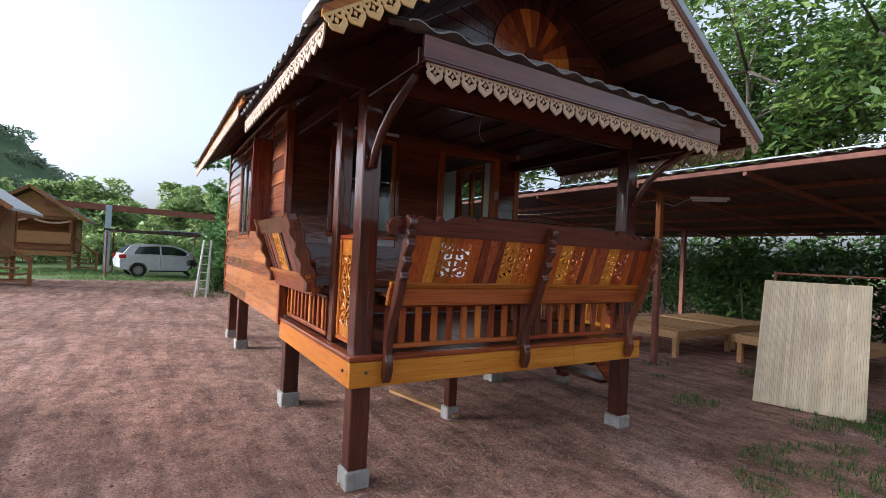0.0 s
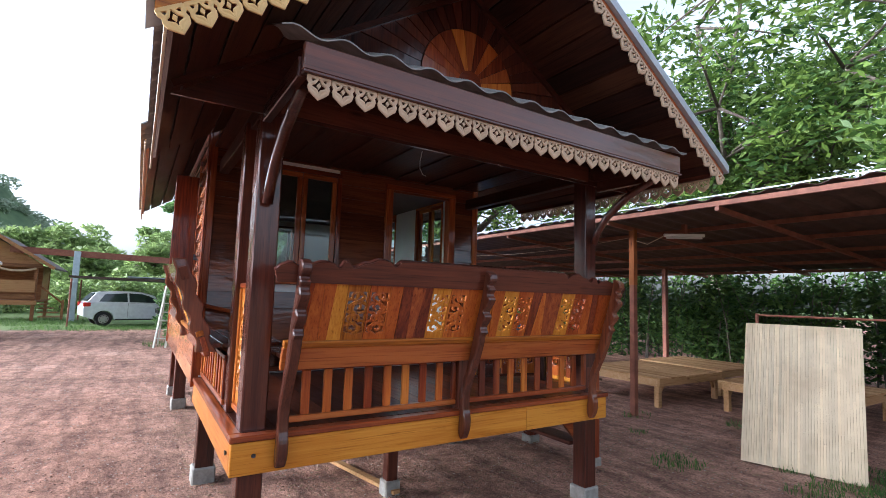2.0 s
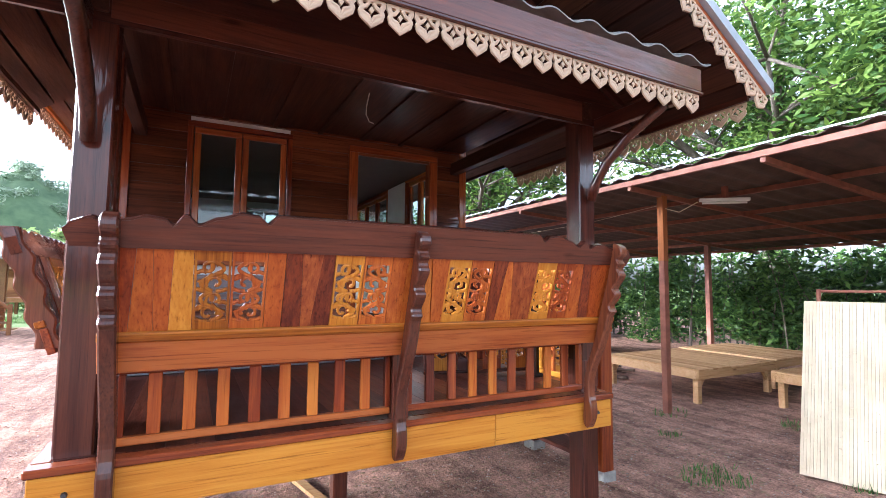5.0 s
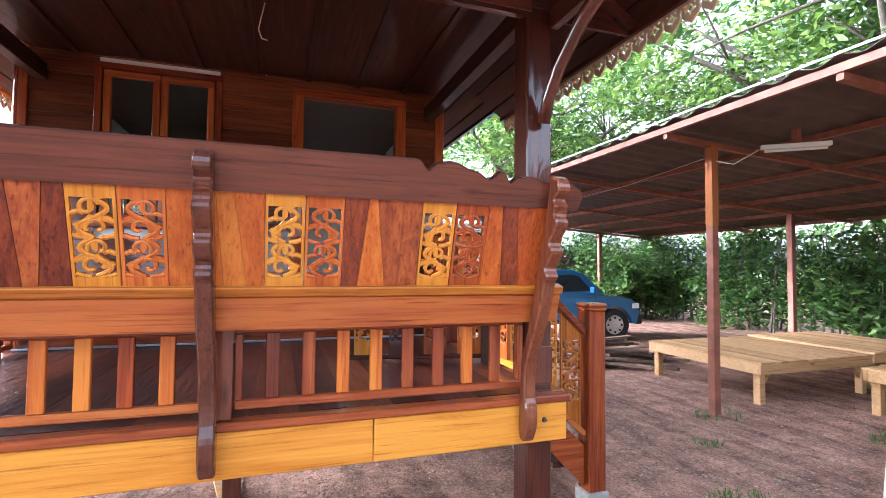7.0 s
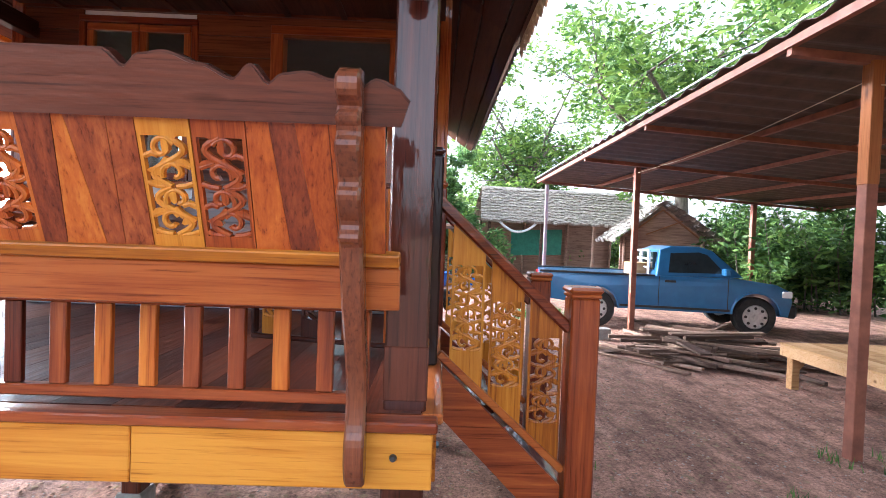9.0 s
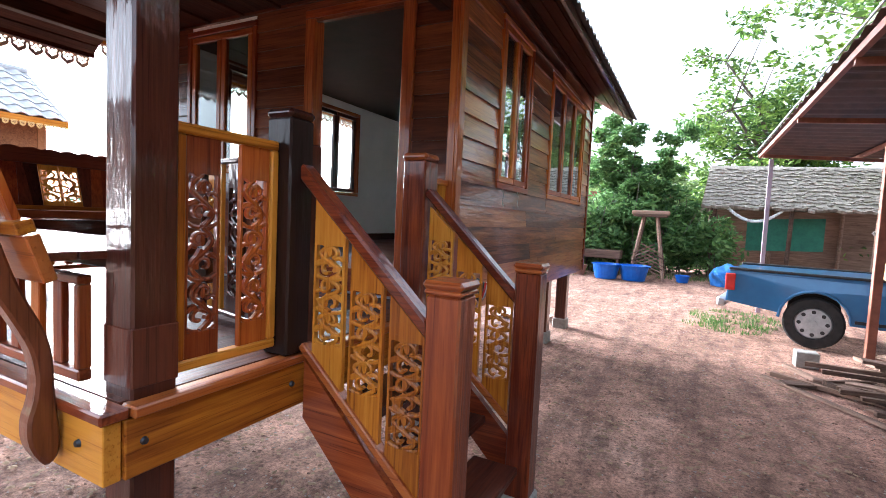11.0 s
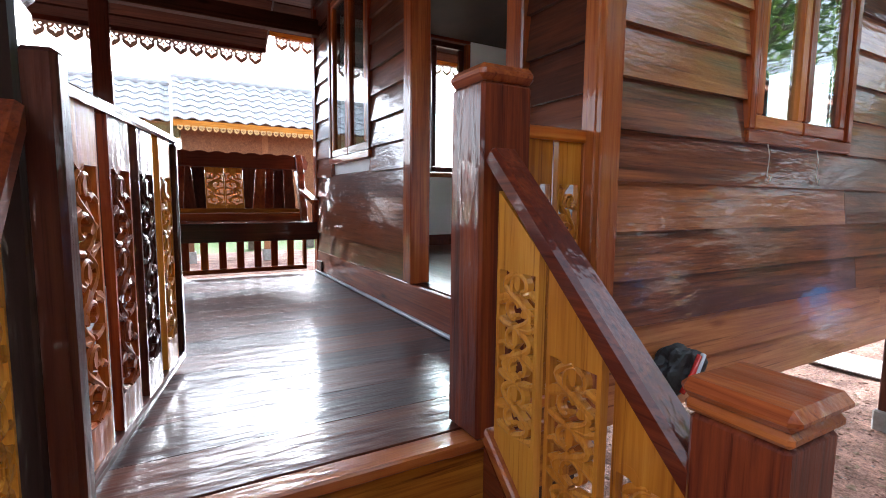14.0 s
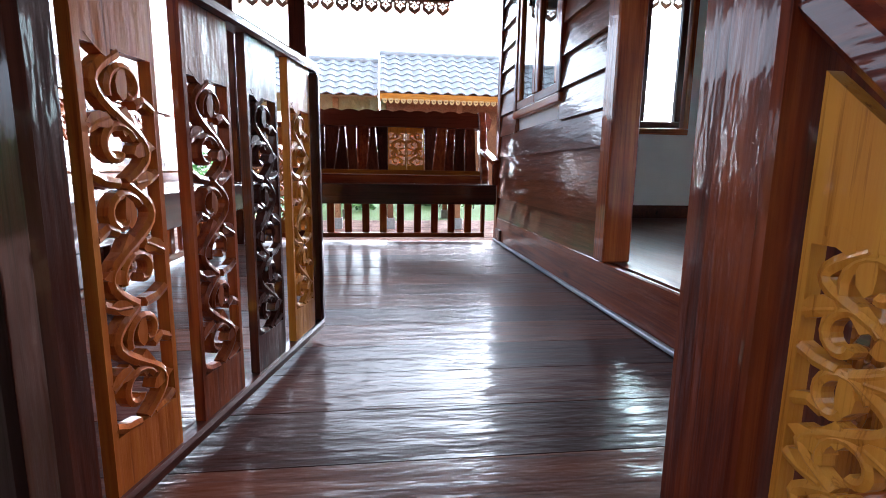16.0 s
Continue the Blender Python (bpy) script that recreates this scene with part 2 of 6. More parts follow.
def prism(bm, outline, d, axis="y", at=0.0):
    """An outline of 2D points, extruded d thick along an axis."""
    def put(a, b, c):
        return {"y": (a, c, b), "x": (c, a, b), "z": (a, b, c)}[axis]
    f = [bm.verts.new(put(a, b, at)) for a, b in outline]
    g = [bm.verts.new(put(a, b, at + d)) for a, b in outline]
    bm.faces.new(f)
    bm.faces.new(g[::-1])
    n = len(f)
    for i in range(n):
        bm.faces.new((f[i], g[i], g[(i + 1) % n], f[(i + 1) % n]))
    bmesh.ops.recalc_face_normals(bm, faces=bm.faces)
    return bm


def mesh_of(name, bm, mat, smooth=False):
    me = bpy.data.meshes.new(name)
    bmesh.ops.recalc_face_normals(bm, faces=bm.faces)
    bm.to_mesh(me)
    bm.free()
    if mat:
        me.materials.append(mat)
    if smooth:
        me.shade_smooth()
    return me


def thing(name, label, category, bm=None, mat=None, group="", kind="", m=None, smooth=False):
    ob = new(name, mesh_of(name, bm, mat, smooth) if bm else None)
    if m is not None:
        ob.matrix_basis = m
    return tagged(ob, label, category, group, kind)


def part(name, bm, mat, parent, label="", smooth=False, m=None):
    ob = new(name, bm if isinstance(bm, bpy.types.Mesh) else mesh_of(name, bm, mat, smooth))
    ob.parent = parent
    if m is not None:
        ob.matrix_basis = m
    if label:
        tagged(ob, label)
    return ob


def sheet(name, verts, faces, mat, label="", category="", kind="", parent=None, smooth=False):
    me = bpy.data.meshes.new(name)
    me.from_pydata(verts, [], faces)
    me.materials.append(mat)
    if smooth:
        me.shade_smooth()
    ob = new(name, me)
    ob.parent = parent
    return tagged(ob, label, category, "", kind)

# ---- the wooden house ----
FZ = 0.92          # veranda floor
WX, DY, BY = 3.06, 2.04, 6.3   # width, veranda depth, back wall
RX = WX / 2


def spiral(cx, cz, r0, r1, a0, a1, n=14):
    return [(cx + (r0 + (r1 - r0) * i / n) * math.cos(a0 + (a1 - a0) * i / n), cz + (r0 + (r1 - r0) * i / n) * math.sin(a0 + (a1 - a0) * i / n)) for i in range(n + 1)]


def blade(bm, x, z, ang, ln, wid, curl, d):
    """A pointed carved leaf that bends as it grows from (x, z)."""
    lft, rgt = [], []
    for i, k in enumerate((0.45, 0.95, 1.0, 0.7, 0.05)):
        a = ang + curl * i / 4
        x, z = (x + ln / 5 * math.cos(a), z + ln / 5 * math.sin(a))
        lft.append((x - wid / 2 * k * math.sin(a), z + wid / 2 * k * math.cos(a)))
        rgt.append((x + wid / 2 * k * math.sin(a), z - wid / 2 * k * math.cos(a)))
    prism(bm, lft + rgt[::-1], d * 0.9, "y", -d * 0.45)


def scrollwork(bm, w, h, z0, d, units):
    """Openwork vine between -w/2..w/2, from z0 up, h high."""
    u = h / units
    s = 0.105 * w + 0.003
    for k in range(units):
        zb = z0 + k * u
        f = 1 if k % 2 == 0 else -1
        # stem
        stem = [(f * 0.36 * w * math.sin(math.pi * 2 * i / 16) * (1 - 0.15 * (i % 2 == 0) * 0), zb + u * i / 16) for i in range(17)]
        ribbon(bm, stem, s, d)
        for g, cz, r in ((f, 0.27, 0.27), (-f, 0.74, 0.27)):
            ribbon(bm, spiral(-g * 0.1 * w, zb + cz * u, r * w * 1.1, 0.07 * w, math.pi * (0.5 - 0.5 * g) + 0.4, math.pi * (0.5 - 0.5 * g) + 0.4 + g * 5.2), s * 0.8, d)
        for g in (-1, 1):
            leaf = [(g * 0.5 * w, zb + (0.40 + 0.2 * (g == f)) * u), (g * 0.34 * w, zb + (0.46 + 0.2 * (g == f)) * u), (g * 0.2 * w, zb + (0.5 + 0.12 * (g == f)) * u)]
            ribbon(bm, leaf, s * 0.95, d)
            leaf = [(g * 0.5 * w, zb + 0.08 * u), (g * 0.33 * w, zb + 0.02 * u), (g * 0.12 * w, zb + 0.0 * u)]
            ribbon(bm, leaf, s * 0.9, d)
        for g, cz, a in ((f, 0.16, 1.0), (-f, 0.40, 0.7), (f, 0.60, 2.2), (-f, 0.88, 1.2)):
            up = a if g > 0 else math.pi - a
            blade(bm, g * 0.10 * w, zb + cz * u, up, 0.46 * w, 0.17 * w, -g * 1.1, d)
        bl = [(f * 0.02 * w, zb + 0.36 * u), (f * 0.20 * w, zb + 0.46 * u), (f * 0.06 * w, zb + 0.60 * u), (-f * 0.12 * w, zb + 0.52 * u)]
        prism(bm, bl, d * 0.8, "y", -d * 0.4)


CARVED = {}


def carved_board(w, h, lo, hi, units, mat, d=0.02):
    """Board w by h in the xz plane whose middle, from lo to hi, is cut through as a vine."""
    key = (w, h, lo, hi, units, mat.name)
    if key not in CARVED:
        bm = bmesh.new()
        e = 0.07 * w
        box(bm, -w / 2, w / 2, -d / 2, d / 2, 0, lo)
        box(bm, -w / 2, w / 2, -d / 2, d / 2, hi, h)
        box(bm, -w / 2, -w / 2 + e, -d / 2, d / 2, lo, hi)
        box(bm, w / 2 - e, w / 2, -d / 2, d / 2, lo, hi)
        scrollwork(bm, w - 2 * e, hi - lo, lo, d * 1.15, units)
        CARVED[key] = mesh_of("carved_board", bm, mat)
    return CARVED[key]


# setting: walls of the room
house = thing("stilt_house", "varnished teak stilt house with carved veranda on posts", "house")


def post(name, x0, x1, y0, y1, z0, z1, mat, foot=True, cap=False, label="", owner=None):
    p = part(name, boxm(x0, x1, y0, y1, z0, z1, bev=0.008), mat, owner or house, label)
    if foot:
        part("footing", boxm(x0 - 0.02, x1 + 0.02, y0 - 0.02, y1 + 0.02, -0.05, z0 + 0.012, bev=0.012), M_CONC, p, "rough concrete footing")
    return p


S = 0.14
post("post", 0.055, 0.055 + S, 0.075, 0.075 + S, 0.10, 3.1, W["darkz"])
corner = post("post", WX - 0.045 - S, WX - 0.045, 0.085, 0.085 + S, 0.10, 3.1, W["darkz"])
part("splice_block", boxm(WX - 0.047 - S, WX - 0.042, 0.082, 0.088 + S, 0.95, 1.13, bev=0.004), W["darkz"], corner, "lighter spliced block at the post foot")
post("post", 0.05, 0.05 + 0.11, 0.55, 0.66, FZ, 2.85, W["darkz"], foot=False)
for px in (0.06, WX - 0.30):
    for py in (2.0, 5.12, 6.12):
        post("stilt", px, px + 0.15, py, py + 0.15, 0.12, FZ + 0.1, W["darkz"])
for px, py in ((1.45, 1.0), (1.45, 4.9), (1.45, 3.4)):
    post("stilt", px, px + 0.1, py, py + 0.1, 0.1, FZ - 0.12, W["darkz"])

# floor frame
for a, b in ((0.0, 2.118), (2.121, WX - 0.02)):
    part("rim_beam", boxm(a, b, -0.005, 0.045, 0.705, 0.882, bev=0.004), W["yellowx"], house, "yellow varnished front rim beam with knots")
part("rim_beam", boxm(0.0, 0.045, 0.047, DY, 0.705, 0.882, bev=0.004), W["orangey"], house)
part("rim_beam", boxm(WX - 0.055, WX - 0.008, 0.047, DY + 0.02, 0.705, 0.882, bev=0.004), W["yellowy"], house)
part("nosing", boxm(-0.012, WX - 0.006, -0.02, 0.06, 0.884, 0.918, bev=0.006), W["redx"], house)
part("nosing", boxm(-0.012, 0.06, 0.062, DY, 0.884, 0.918, bev=0.006), W["redy"], house)
part("nosing", boxm(WX - 0.06, WX + 0.012, 0.062, DY, 0.884, 0.918, bev=0.006), W["redy"], house)
for bx, by, ax in ((2.92, -0.008, "y"), (0.12, -0.008, "y"), (WX - 0.006, 0.68, "x"), (WX - 0.006, 0.1, "x"), (-0.004, 0.12, "x")):
    bm = bmesh.new()
    bmesh.ops.create_cone(bm, cap_ends=True, segments=12, radius1=0.014, radius2=0.009, depth=0.014)
    bm.transform(Matrix.Rotation(radians(90), 4, "X" if ax == "y" else "Y"))
    bm.transform(Matrix.Translation((bx, by, 0.805)))
    part("bolt", bm, M_BOLT, house, "dark steel bolt head")
for jx in (0.5, 1.1, 1.7, 2.3):
    part("joist", boxm(jx, jx + 0.05, 0.05, BY - 0.1, 0.76, 0.88), W["darky"], house)

floor = thing("floor", "glossy dark varnished teak floorboards of the veranda", "floor", kind="structure")
nb = 15
fw = (WX - 0.12) / nb
for i in range(nb):
    part("floorboard", boxm(0.06 + i * fw + 0.0006, 0.06 + (i + 1) * fw - 0.0006, 0.06, DY + 0.01, FZ - 0.03, FZ, bev=0.0007), W["floory"], floor)


def smooth_loop(pts, k):
    """A rounder closed outline through the points (Catmull-Rom, k steps a span)."""
    n, res = len(pts), []
    for i in range(n):
        p = [Vector(pts[(i + d) % n]) for d in (-1, 0, 1, 2)]
        for j in range(k):
            t = j / k
            res.append(tuple(0.5 * (2 * p[1] + (p[2] - p[0]) * t + (2 * p[0] - 5 * p[1] + 4 * p[2] - p[3]) * t * t + (3 * p[1] - p[0] - 3 * p[2] + p[3]) * t ** 3)))
    return res


# bench with leaning back: local x along the bench, -y outwards, z from the veranda floor
def bench(label, L, n_br, panels, m, planks, short):
    ob = thing("built_in_bench", label, "bench", m=m)
    z = lambda a: a - FZ
    by = lambda h: -0.10 - (h - 1.36) * 0.33      # the leaning back
    lean = math.atan(0.33)

    def slab(x0, x1, h0, h1, t, off, bev=0.004):
        bm = boxm(x0, x1, -t / 2, t / 2, 0, (h1 - h0) / math.cos(lean), bev=bev)
        bm.transform(Matrix.Translation((0, by(h0) + off, z(h0))) @ Matrix.Rotation(lean, 4, "X"))
        return bm
    part("lower_rail", slab(0.10, L - 0.02, 1.275, 1.40, 0.035, 0.0), W["redx"], ob)
    part("ledge", slab(0.10, L - 0.02, 1.403, 1.437, 0.045, -0.008), W["yellowx"], ob, "bright orange ledge strip")
    # scalloped top rail
    # carved shoulders: two notched steps run in from each end
    steps = ((0.0, 0.058), (0.03, 0.088), (0.08, 0.108), (0.125, 0.084), (0.19, 0.103), (0.255, 0.119), (0.31, 0.112), (0.345, 0.088), (0.385, 0.132), (0.43, 0.096), (0.51, 0.128), (0.59, 0.153), (0.65, 0.145), (0.69, 0.115), (0.735, 0.154), (9.0, 0.156))
    out = []
    n = 240
    for i in range(n + 1):
        x = L * i / n
        e = min(x, L - x)
        if short:
            hh = 0.118 + 0.016 * abs(math.sin(math.pi * x / 0.13)) - (0.04 if e < 0.02 else 0)
        else:
            for (e0, h0), (e1, h1) in zip(steps, steps[1:]):
                if e0 <= e <= e1:
                    t = (e - e0) / (e1 - e0)
                    hh = h0 + (h1 - h0) * (t * t * (3 - 2 * t) if e1 < 9 else 0)
        out.append((x, hh))
    outline = [(0.02, 0.0)] + [(max(0.0, x), h) for x, h in out] + [(L - 0.02, 0.0)]
    bm = prism(bmesh.new(), outline, 0.045, "y", -0.022)
    bm.transform(Matrix.Translation((0, by(1.765), z(1.765))) @ Matrix.Rotation(lean, 4, "X"))
    part("top_rail", bm, W["darkx"] if short else W["topr"], ob, "dark scalloped top rail")
    if not short:
        bm = bmesh.new()
        for (x0, h0), (x1, h1) in zip(out, out[1:]):
            bar(bm, (x0, 0, h0 + 0.002), (x1 + 0.001, 0, h1 + 0.002), 0.034, 0.008)
        bm.transform(Matrix.Translation((0, by(1.765), z(1.765))) @ Matrix.Rotation(lean, 4, "X"))
        part("top_moulding", bm, W["darkx"], ob, "glossy rounded upper edge")
    # planks and carved boards of the back
    x = 0.14
    rnd = random.Random(5 if short else 3)
    pw = 0.125
    spans = sorted(panels)
    hgt = (1.765 - 1.437) / math.cos(lean)
    base = Matrix.Translation((0, by(1.437), z(1.437))) @ Matrix.Rotation(lean, 4, "X")
    for p0, p1 in spans + [(L - 0.06, None)]:
        k = max(1, round((p0 - x) / 0.078))
        cuts = [x + (p0 - x) * j / k for j in range(k + 1)]
        tilt = [0] + [rnd.uniform(-0.026, 0.026) for _ in range(k - 1)] + [0]
        cuts = [cuts[0]] + [c + rnd.uniform(-0.008, 0.008) for c in cuts[1:-1]] + [cuts[-1]]
        for j in range(k):
            a, b = cuts[j] + 0.0007, cuts[j + 1] - 0.0007
            bm = prism(bmesh.new(), [(a + tilt[j], 0), (b + tilt[j + 1], 0), (b - tilt[j + 1], hgt), (a - tilt[j], hgt)], 0.018, "y", -0.009 + rnd.uniform(-0.004, 0.004))
            bm.transform(base)
            part("back_plank", bm, W[rnd.choice(planks)], ob)
        if p1 is None:
            break
        w = (p1 - p0) / 2 - 0.004
        for j in range(2):
            me = carved_board(round(w, 3), round(hgt, 3), 0.035, round(hgt - 0.045, 3), 2, W["yellowz"] if j == 0 or short else W["orangez"], 0.016)
            part("carved_panel", me, None, ob, "openwork carved vine panel", m=base @ Matrix.Translation((p0 + (j + 0.5) * (p1 - p0) / 2, 0, 0)) @ Matrix.Scale(-1 if j else 1, 4, (1, 0, 0)))
        x = p1
    # seat
    for j in range(5):
        part("seat_slat", boxm(0.12, L - 0.06, -0.08 + j * 0.095, 0.008 + j * 0.095, 0.405, 0.43, bev=0.003), W["darkx"], ob)
    part("seat_apron", boxm(0.10, L - 0.04, 0.40, 0.43, 0.30, 0.43, bev=0.004), W["darkx"], ob)
    # baluster rail under the seat
    y0 = 0.055
    segs = [(0.16, L * 0.5 - 0.05), (L * 0.5 + 0.05, L - 0.12)] if not short else [(0.10, L - 0.06)]
    for a, b in segs:
        part("frame_rail", boxm(a, b, y0 - 0.02, y0 + 0.02, 0.03, 0.065, bev=0.005), W["redx"], ob)
        part("frame_rail", boxm(a, b, y0 - 0.02, y0 + 0.02, 0.325, 0.352, bev=0.005), W["redx"], ob)
        for c in (a, b - 0.028):
            part("frame_stile", boxm(c, c + 0.028, y0 - 0.019, y0 + 0.019, 0.066, 0.324, bev=0.004), W["redz"], ob)
        k = max(3, round((b - a) / 0.132))
        for j in range(1, k):
            c = a + (b - a) * j / k
            part("baluster", boxm(c - 0.026, c + 0.026, y0 - 0.011, y0 + 0.011, 0.066, 0.324, bev=0.003), W[rnd.choice(("orangez", "orangez", "redz"))], ob)
    if not short:
        part("middle_post", boxm(L * 0.5 - 0.045, L * 0.5 + 0.045, y0 - 0.045, y0 + 0.04, 0.0, 0.44, bev=0.004), W["darkz"], ob)
    # serpentine brackets outside
    for bx in n_br:
        prof = [(a + 0.02 * max(0, b - 1.4), b - 0.16 * max(0, b - 1.4)) for a, b in [(-0.30, 1.98), (-0.355, 1.95), (-0.36, 1.90), (-0.325, 1.865), (-0.345, 1.83), (-0.325, 1.795), (-0.345, 1.75), (-0.315, 1.70), (-0.285, 1.655),
                (-0.305, 1.615), (-0.28, 1.57), (-0.25, 1.53), (-0.265, 1.49), (-0.24, 1.46), (-0.225, 1.40), (-0.20, 1.33), (-0.165, 1.25), (-0.12, 1.16), (-0.085, 1.08),
                (-0.07, 1.0), (-0.075, 0.93), (-0.09, 0.87), (-0.085, 0.80), (-0.05, 0.735), (-0.02, 0.75), (-0.012, 0.80), (-0.018, 0.88), (-0.025, 0.95), (-0.03, 1.05), (-0.05, 1.13), (-0.09, 1.22), (-0.12, 1.30),
                (-0.155, 1.42), (-0.19, 1.55), (-0.235, 1.70), (-0.265, 1.82), (-0.29, 1.93)]]
        if short:
            # broad end board, wavy on both edges, from the seat up to the rail
            prof = []
            for side in (-1, 1):
                row = []
                for q in range(25):
                    h = 1.30 + 0.60 * q / 24
                    row.append((by(h) + side * (0.052 + 0.012 * math.cos(2 * math.pi * q / 6) - 0.03 * (q / 24 - 0.9) * (q > 21) * 8), h))
                prof += row if side < 0 else row[::-1]
        else:
            prof = smooth_loop(prof, 3)
        bm = prism(bmesh.new(), [(a, z(b)) for a, b in prof], 0.046, "x", bx - 0.023)
        caps = [f for f in bm.faces if len(f.verts) > 6]
        bmesh.ops.inset_region(bm, faces=caps, thickness=0.008, depth=0.007, use_even_offset=False)
        part("bracket", bm, W["braz"], ob, "wavy carved back bracket")
    return ob


W["braz"] = wood("bracket_board", [(0.055, 0.016, 0.010), (0.11, 0.031, 0.015), (0.19, 0.056, 0.022)], "z", 0.34, 0.9)
W["topr"] = wood("top_rail_board", [(0.06, 0.017, 0.011), (0.11, 0.030, 0.015), (0.17, 0.046, 0.020)], "x", 0.36, 0.8)
PL = ["redz", "orangez", "orangez", "orangez", "redz", "redz", "orangez", "orangez", "yellowz"]
bench("long varnished teak bench with carved back across the veranda front", 2.84, (0.145, 1.39, 2.70),
      [(0.42, 0.70), (0.99, 1.27), (1.575, 1.85), (2.145, 2.425)], pose(0.11, 0, FZ), PL, False)
bench("short teak bench with carved back at the veranda side", 1.42, (0.08, 1.36), [(0.54, 0.82)], pose(0.0, DY - 0.02, FZ, 0, 0, -90),
      ["darkz", "redz", "darkz"], True)
arm = thing("bench_arm", "orange teak arm rest of the side bench", "arm rest", barm((-0.24, 1.94, 1.62), (0.30, 1.94, 1.50), 0.06, 0.035, bev=0.006), W["orangex"])
part("arm_post", boxm(0.27, 0.31, 1.92, 1.96, 1.34, 1.495, bev=0.004), W["redz"], arm)


# framed openwork panel in the xz plane: local x along it
def framed_panel(name, label, w, h, boards, m, units, frame_mat="orange", tones=("yellowz", "orangez"), bw=0.105, owner=None, f=0.035):
    ob = owner or thing(name, label, "railing panel", m=m)
    mm = Matrix() if owner is None else m
    for a, b, c, d, s in ((0, w, 0, f, "x"), (0, w, h - f, h, "x"), (0, f, f + 0.001, h - f - 0.001, "z"), (w - f, w, f + 0.001, h - f - 0.001, "z")):
        bm = boxm(a, b, -0.022, 0.022, c, d, bev=0.006)
        bm.transform(mm)
        part("panel_frame", bm, W[frame_mat + s], ob)
    gap = (w - 2 * f - boards * bw) / (boards + (0 if boards > 2 else -1) + 1e-9) if boards > 1 else 0
    for j in range(boards):
        if boards > 2:
            cx = f + gap / 2 + bw / 2 + j * (bw + gap)
        else:
            cx = f + bw / 2 + 0.004 + j * (w - 2 * f - bw - 0.008)
        me = carved_board(bw, round(h - 2 * f, 3), 0.085, round(h - 2 * f - 0.12, 3), units, W[tones[j % len(tones)]], 0.02)
        part("carved_board", me, None, ob, "openwork carved vine board", m=mm @ Matrix.Translation((cx, 0, f)))
    return ob


framed_panel("railing_panel", "orange framed carved railing panel beside the stairs", 0.415, 0.80, 2, pose(WX - 0.085, 0.228, FZ + 0.035, 0, 0, 90), 3, frame_mat="yellow", bw=0.125, tones=("redz", "orangez"))
framed_panel("railing_panel", "orange framed carved railing panel beside the front post", 0.32, 0.80, 2, pose(0.10, 0.218, FZ + 0.035, 0, 0, 90), 3, bw=0.12)
framed_panel("railing_panel", "carved yellow railing panel against the house corner", 0.27, 0.80, 2, pose(WX - 0.05, 1.775, FZ + 0.01, 0, 0, 90), 3, bw=0.085, tones=("yellowz", "yellowz"))
gate = framed_panel("veranda_gate", "dark framed carved gate swung open inwards", 0.90, 0.785, 4, pose(2.995, 0.786, FZ + 0.03, 0, 0, 168), 3, frame_mat="dark", tones=("orangez", "redz", "darkz", "yellowz"), bw=0.145, f=0.025)
part("gate_stile", boxm(-0.052, -0.002, -0.046, 0.012, -0.025, 0.815, bev=0.009), W["darkz"], gate, "thick dark hinge stile")
for hz in (0.10, 0.66):
    part("hinge", boxm(-0.05, -0.02, 0.0122, 0.0155, hz, hz + 0.075, bev=0.001), M_BOLT, gate, "steel butt hinge")
rail_post = thing("gate_post", "dark stained square newel post of the gate", "post", boxm(WX - 0.135, WX - 0.008, 0.645, 0.772, FZ, 1.85, bev=0.008), W["blackz"])
part("cap", boxm(WX - 0.141, WX - 0.002, 0.639, 0.778, 1.851, 1.885, bev=0.014), W["darkz"], rail_post)
tall = thing("gate_post", "reddish varnished square newel post by the doorway", "post", boxm(2.945, 3.09, 1.615, 1.765, FZ, 1.81, bev=0.008), W["redz"])
part("cap", boxm(2.938, 3.097, 1.608, 1.772, 1.811, 1.85, bev=0.014), W["redx"], tall)

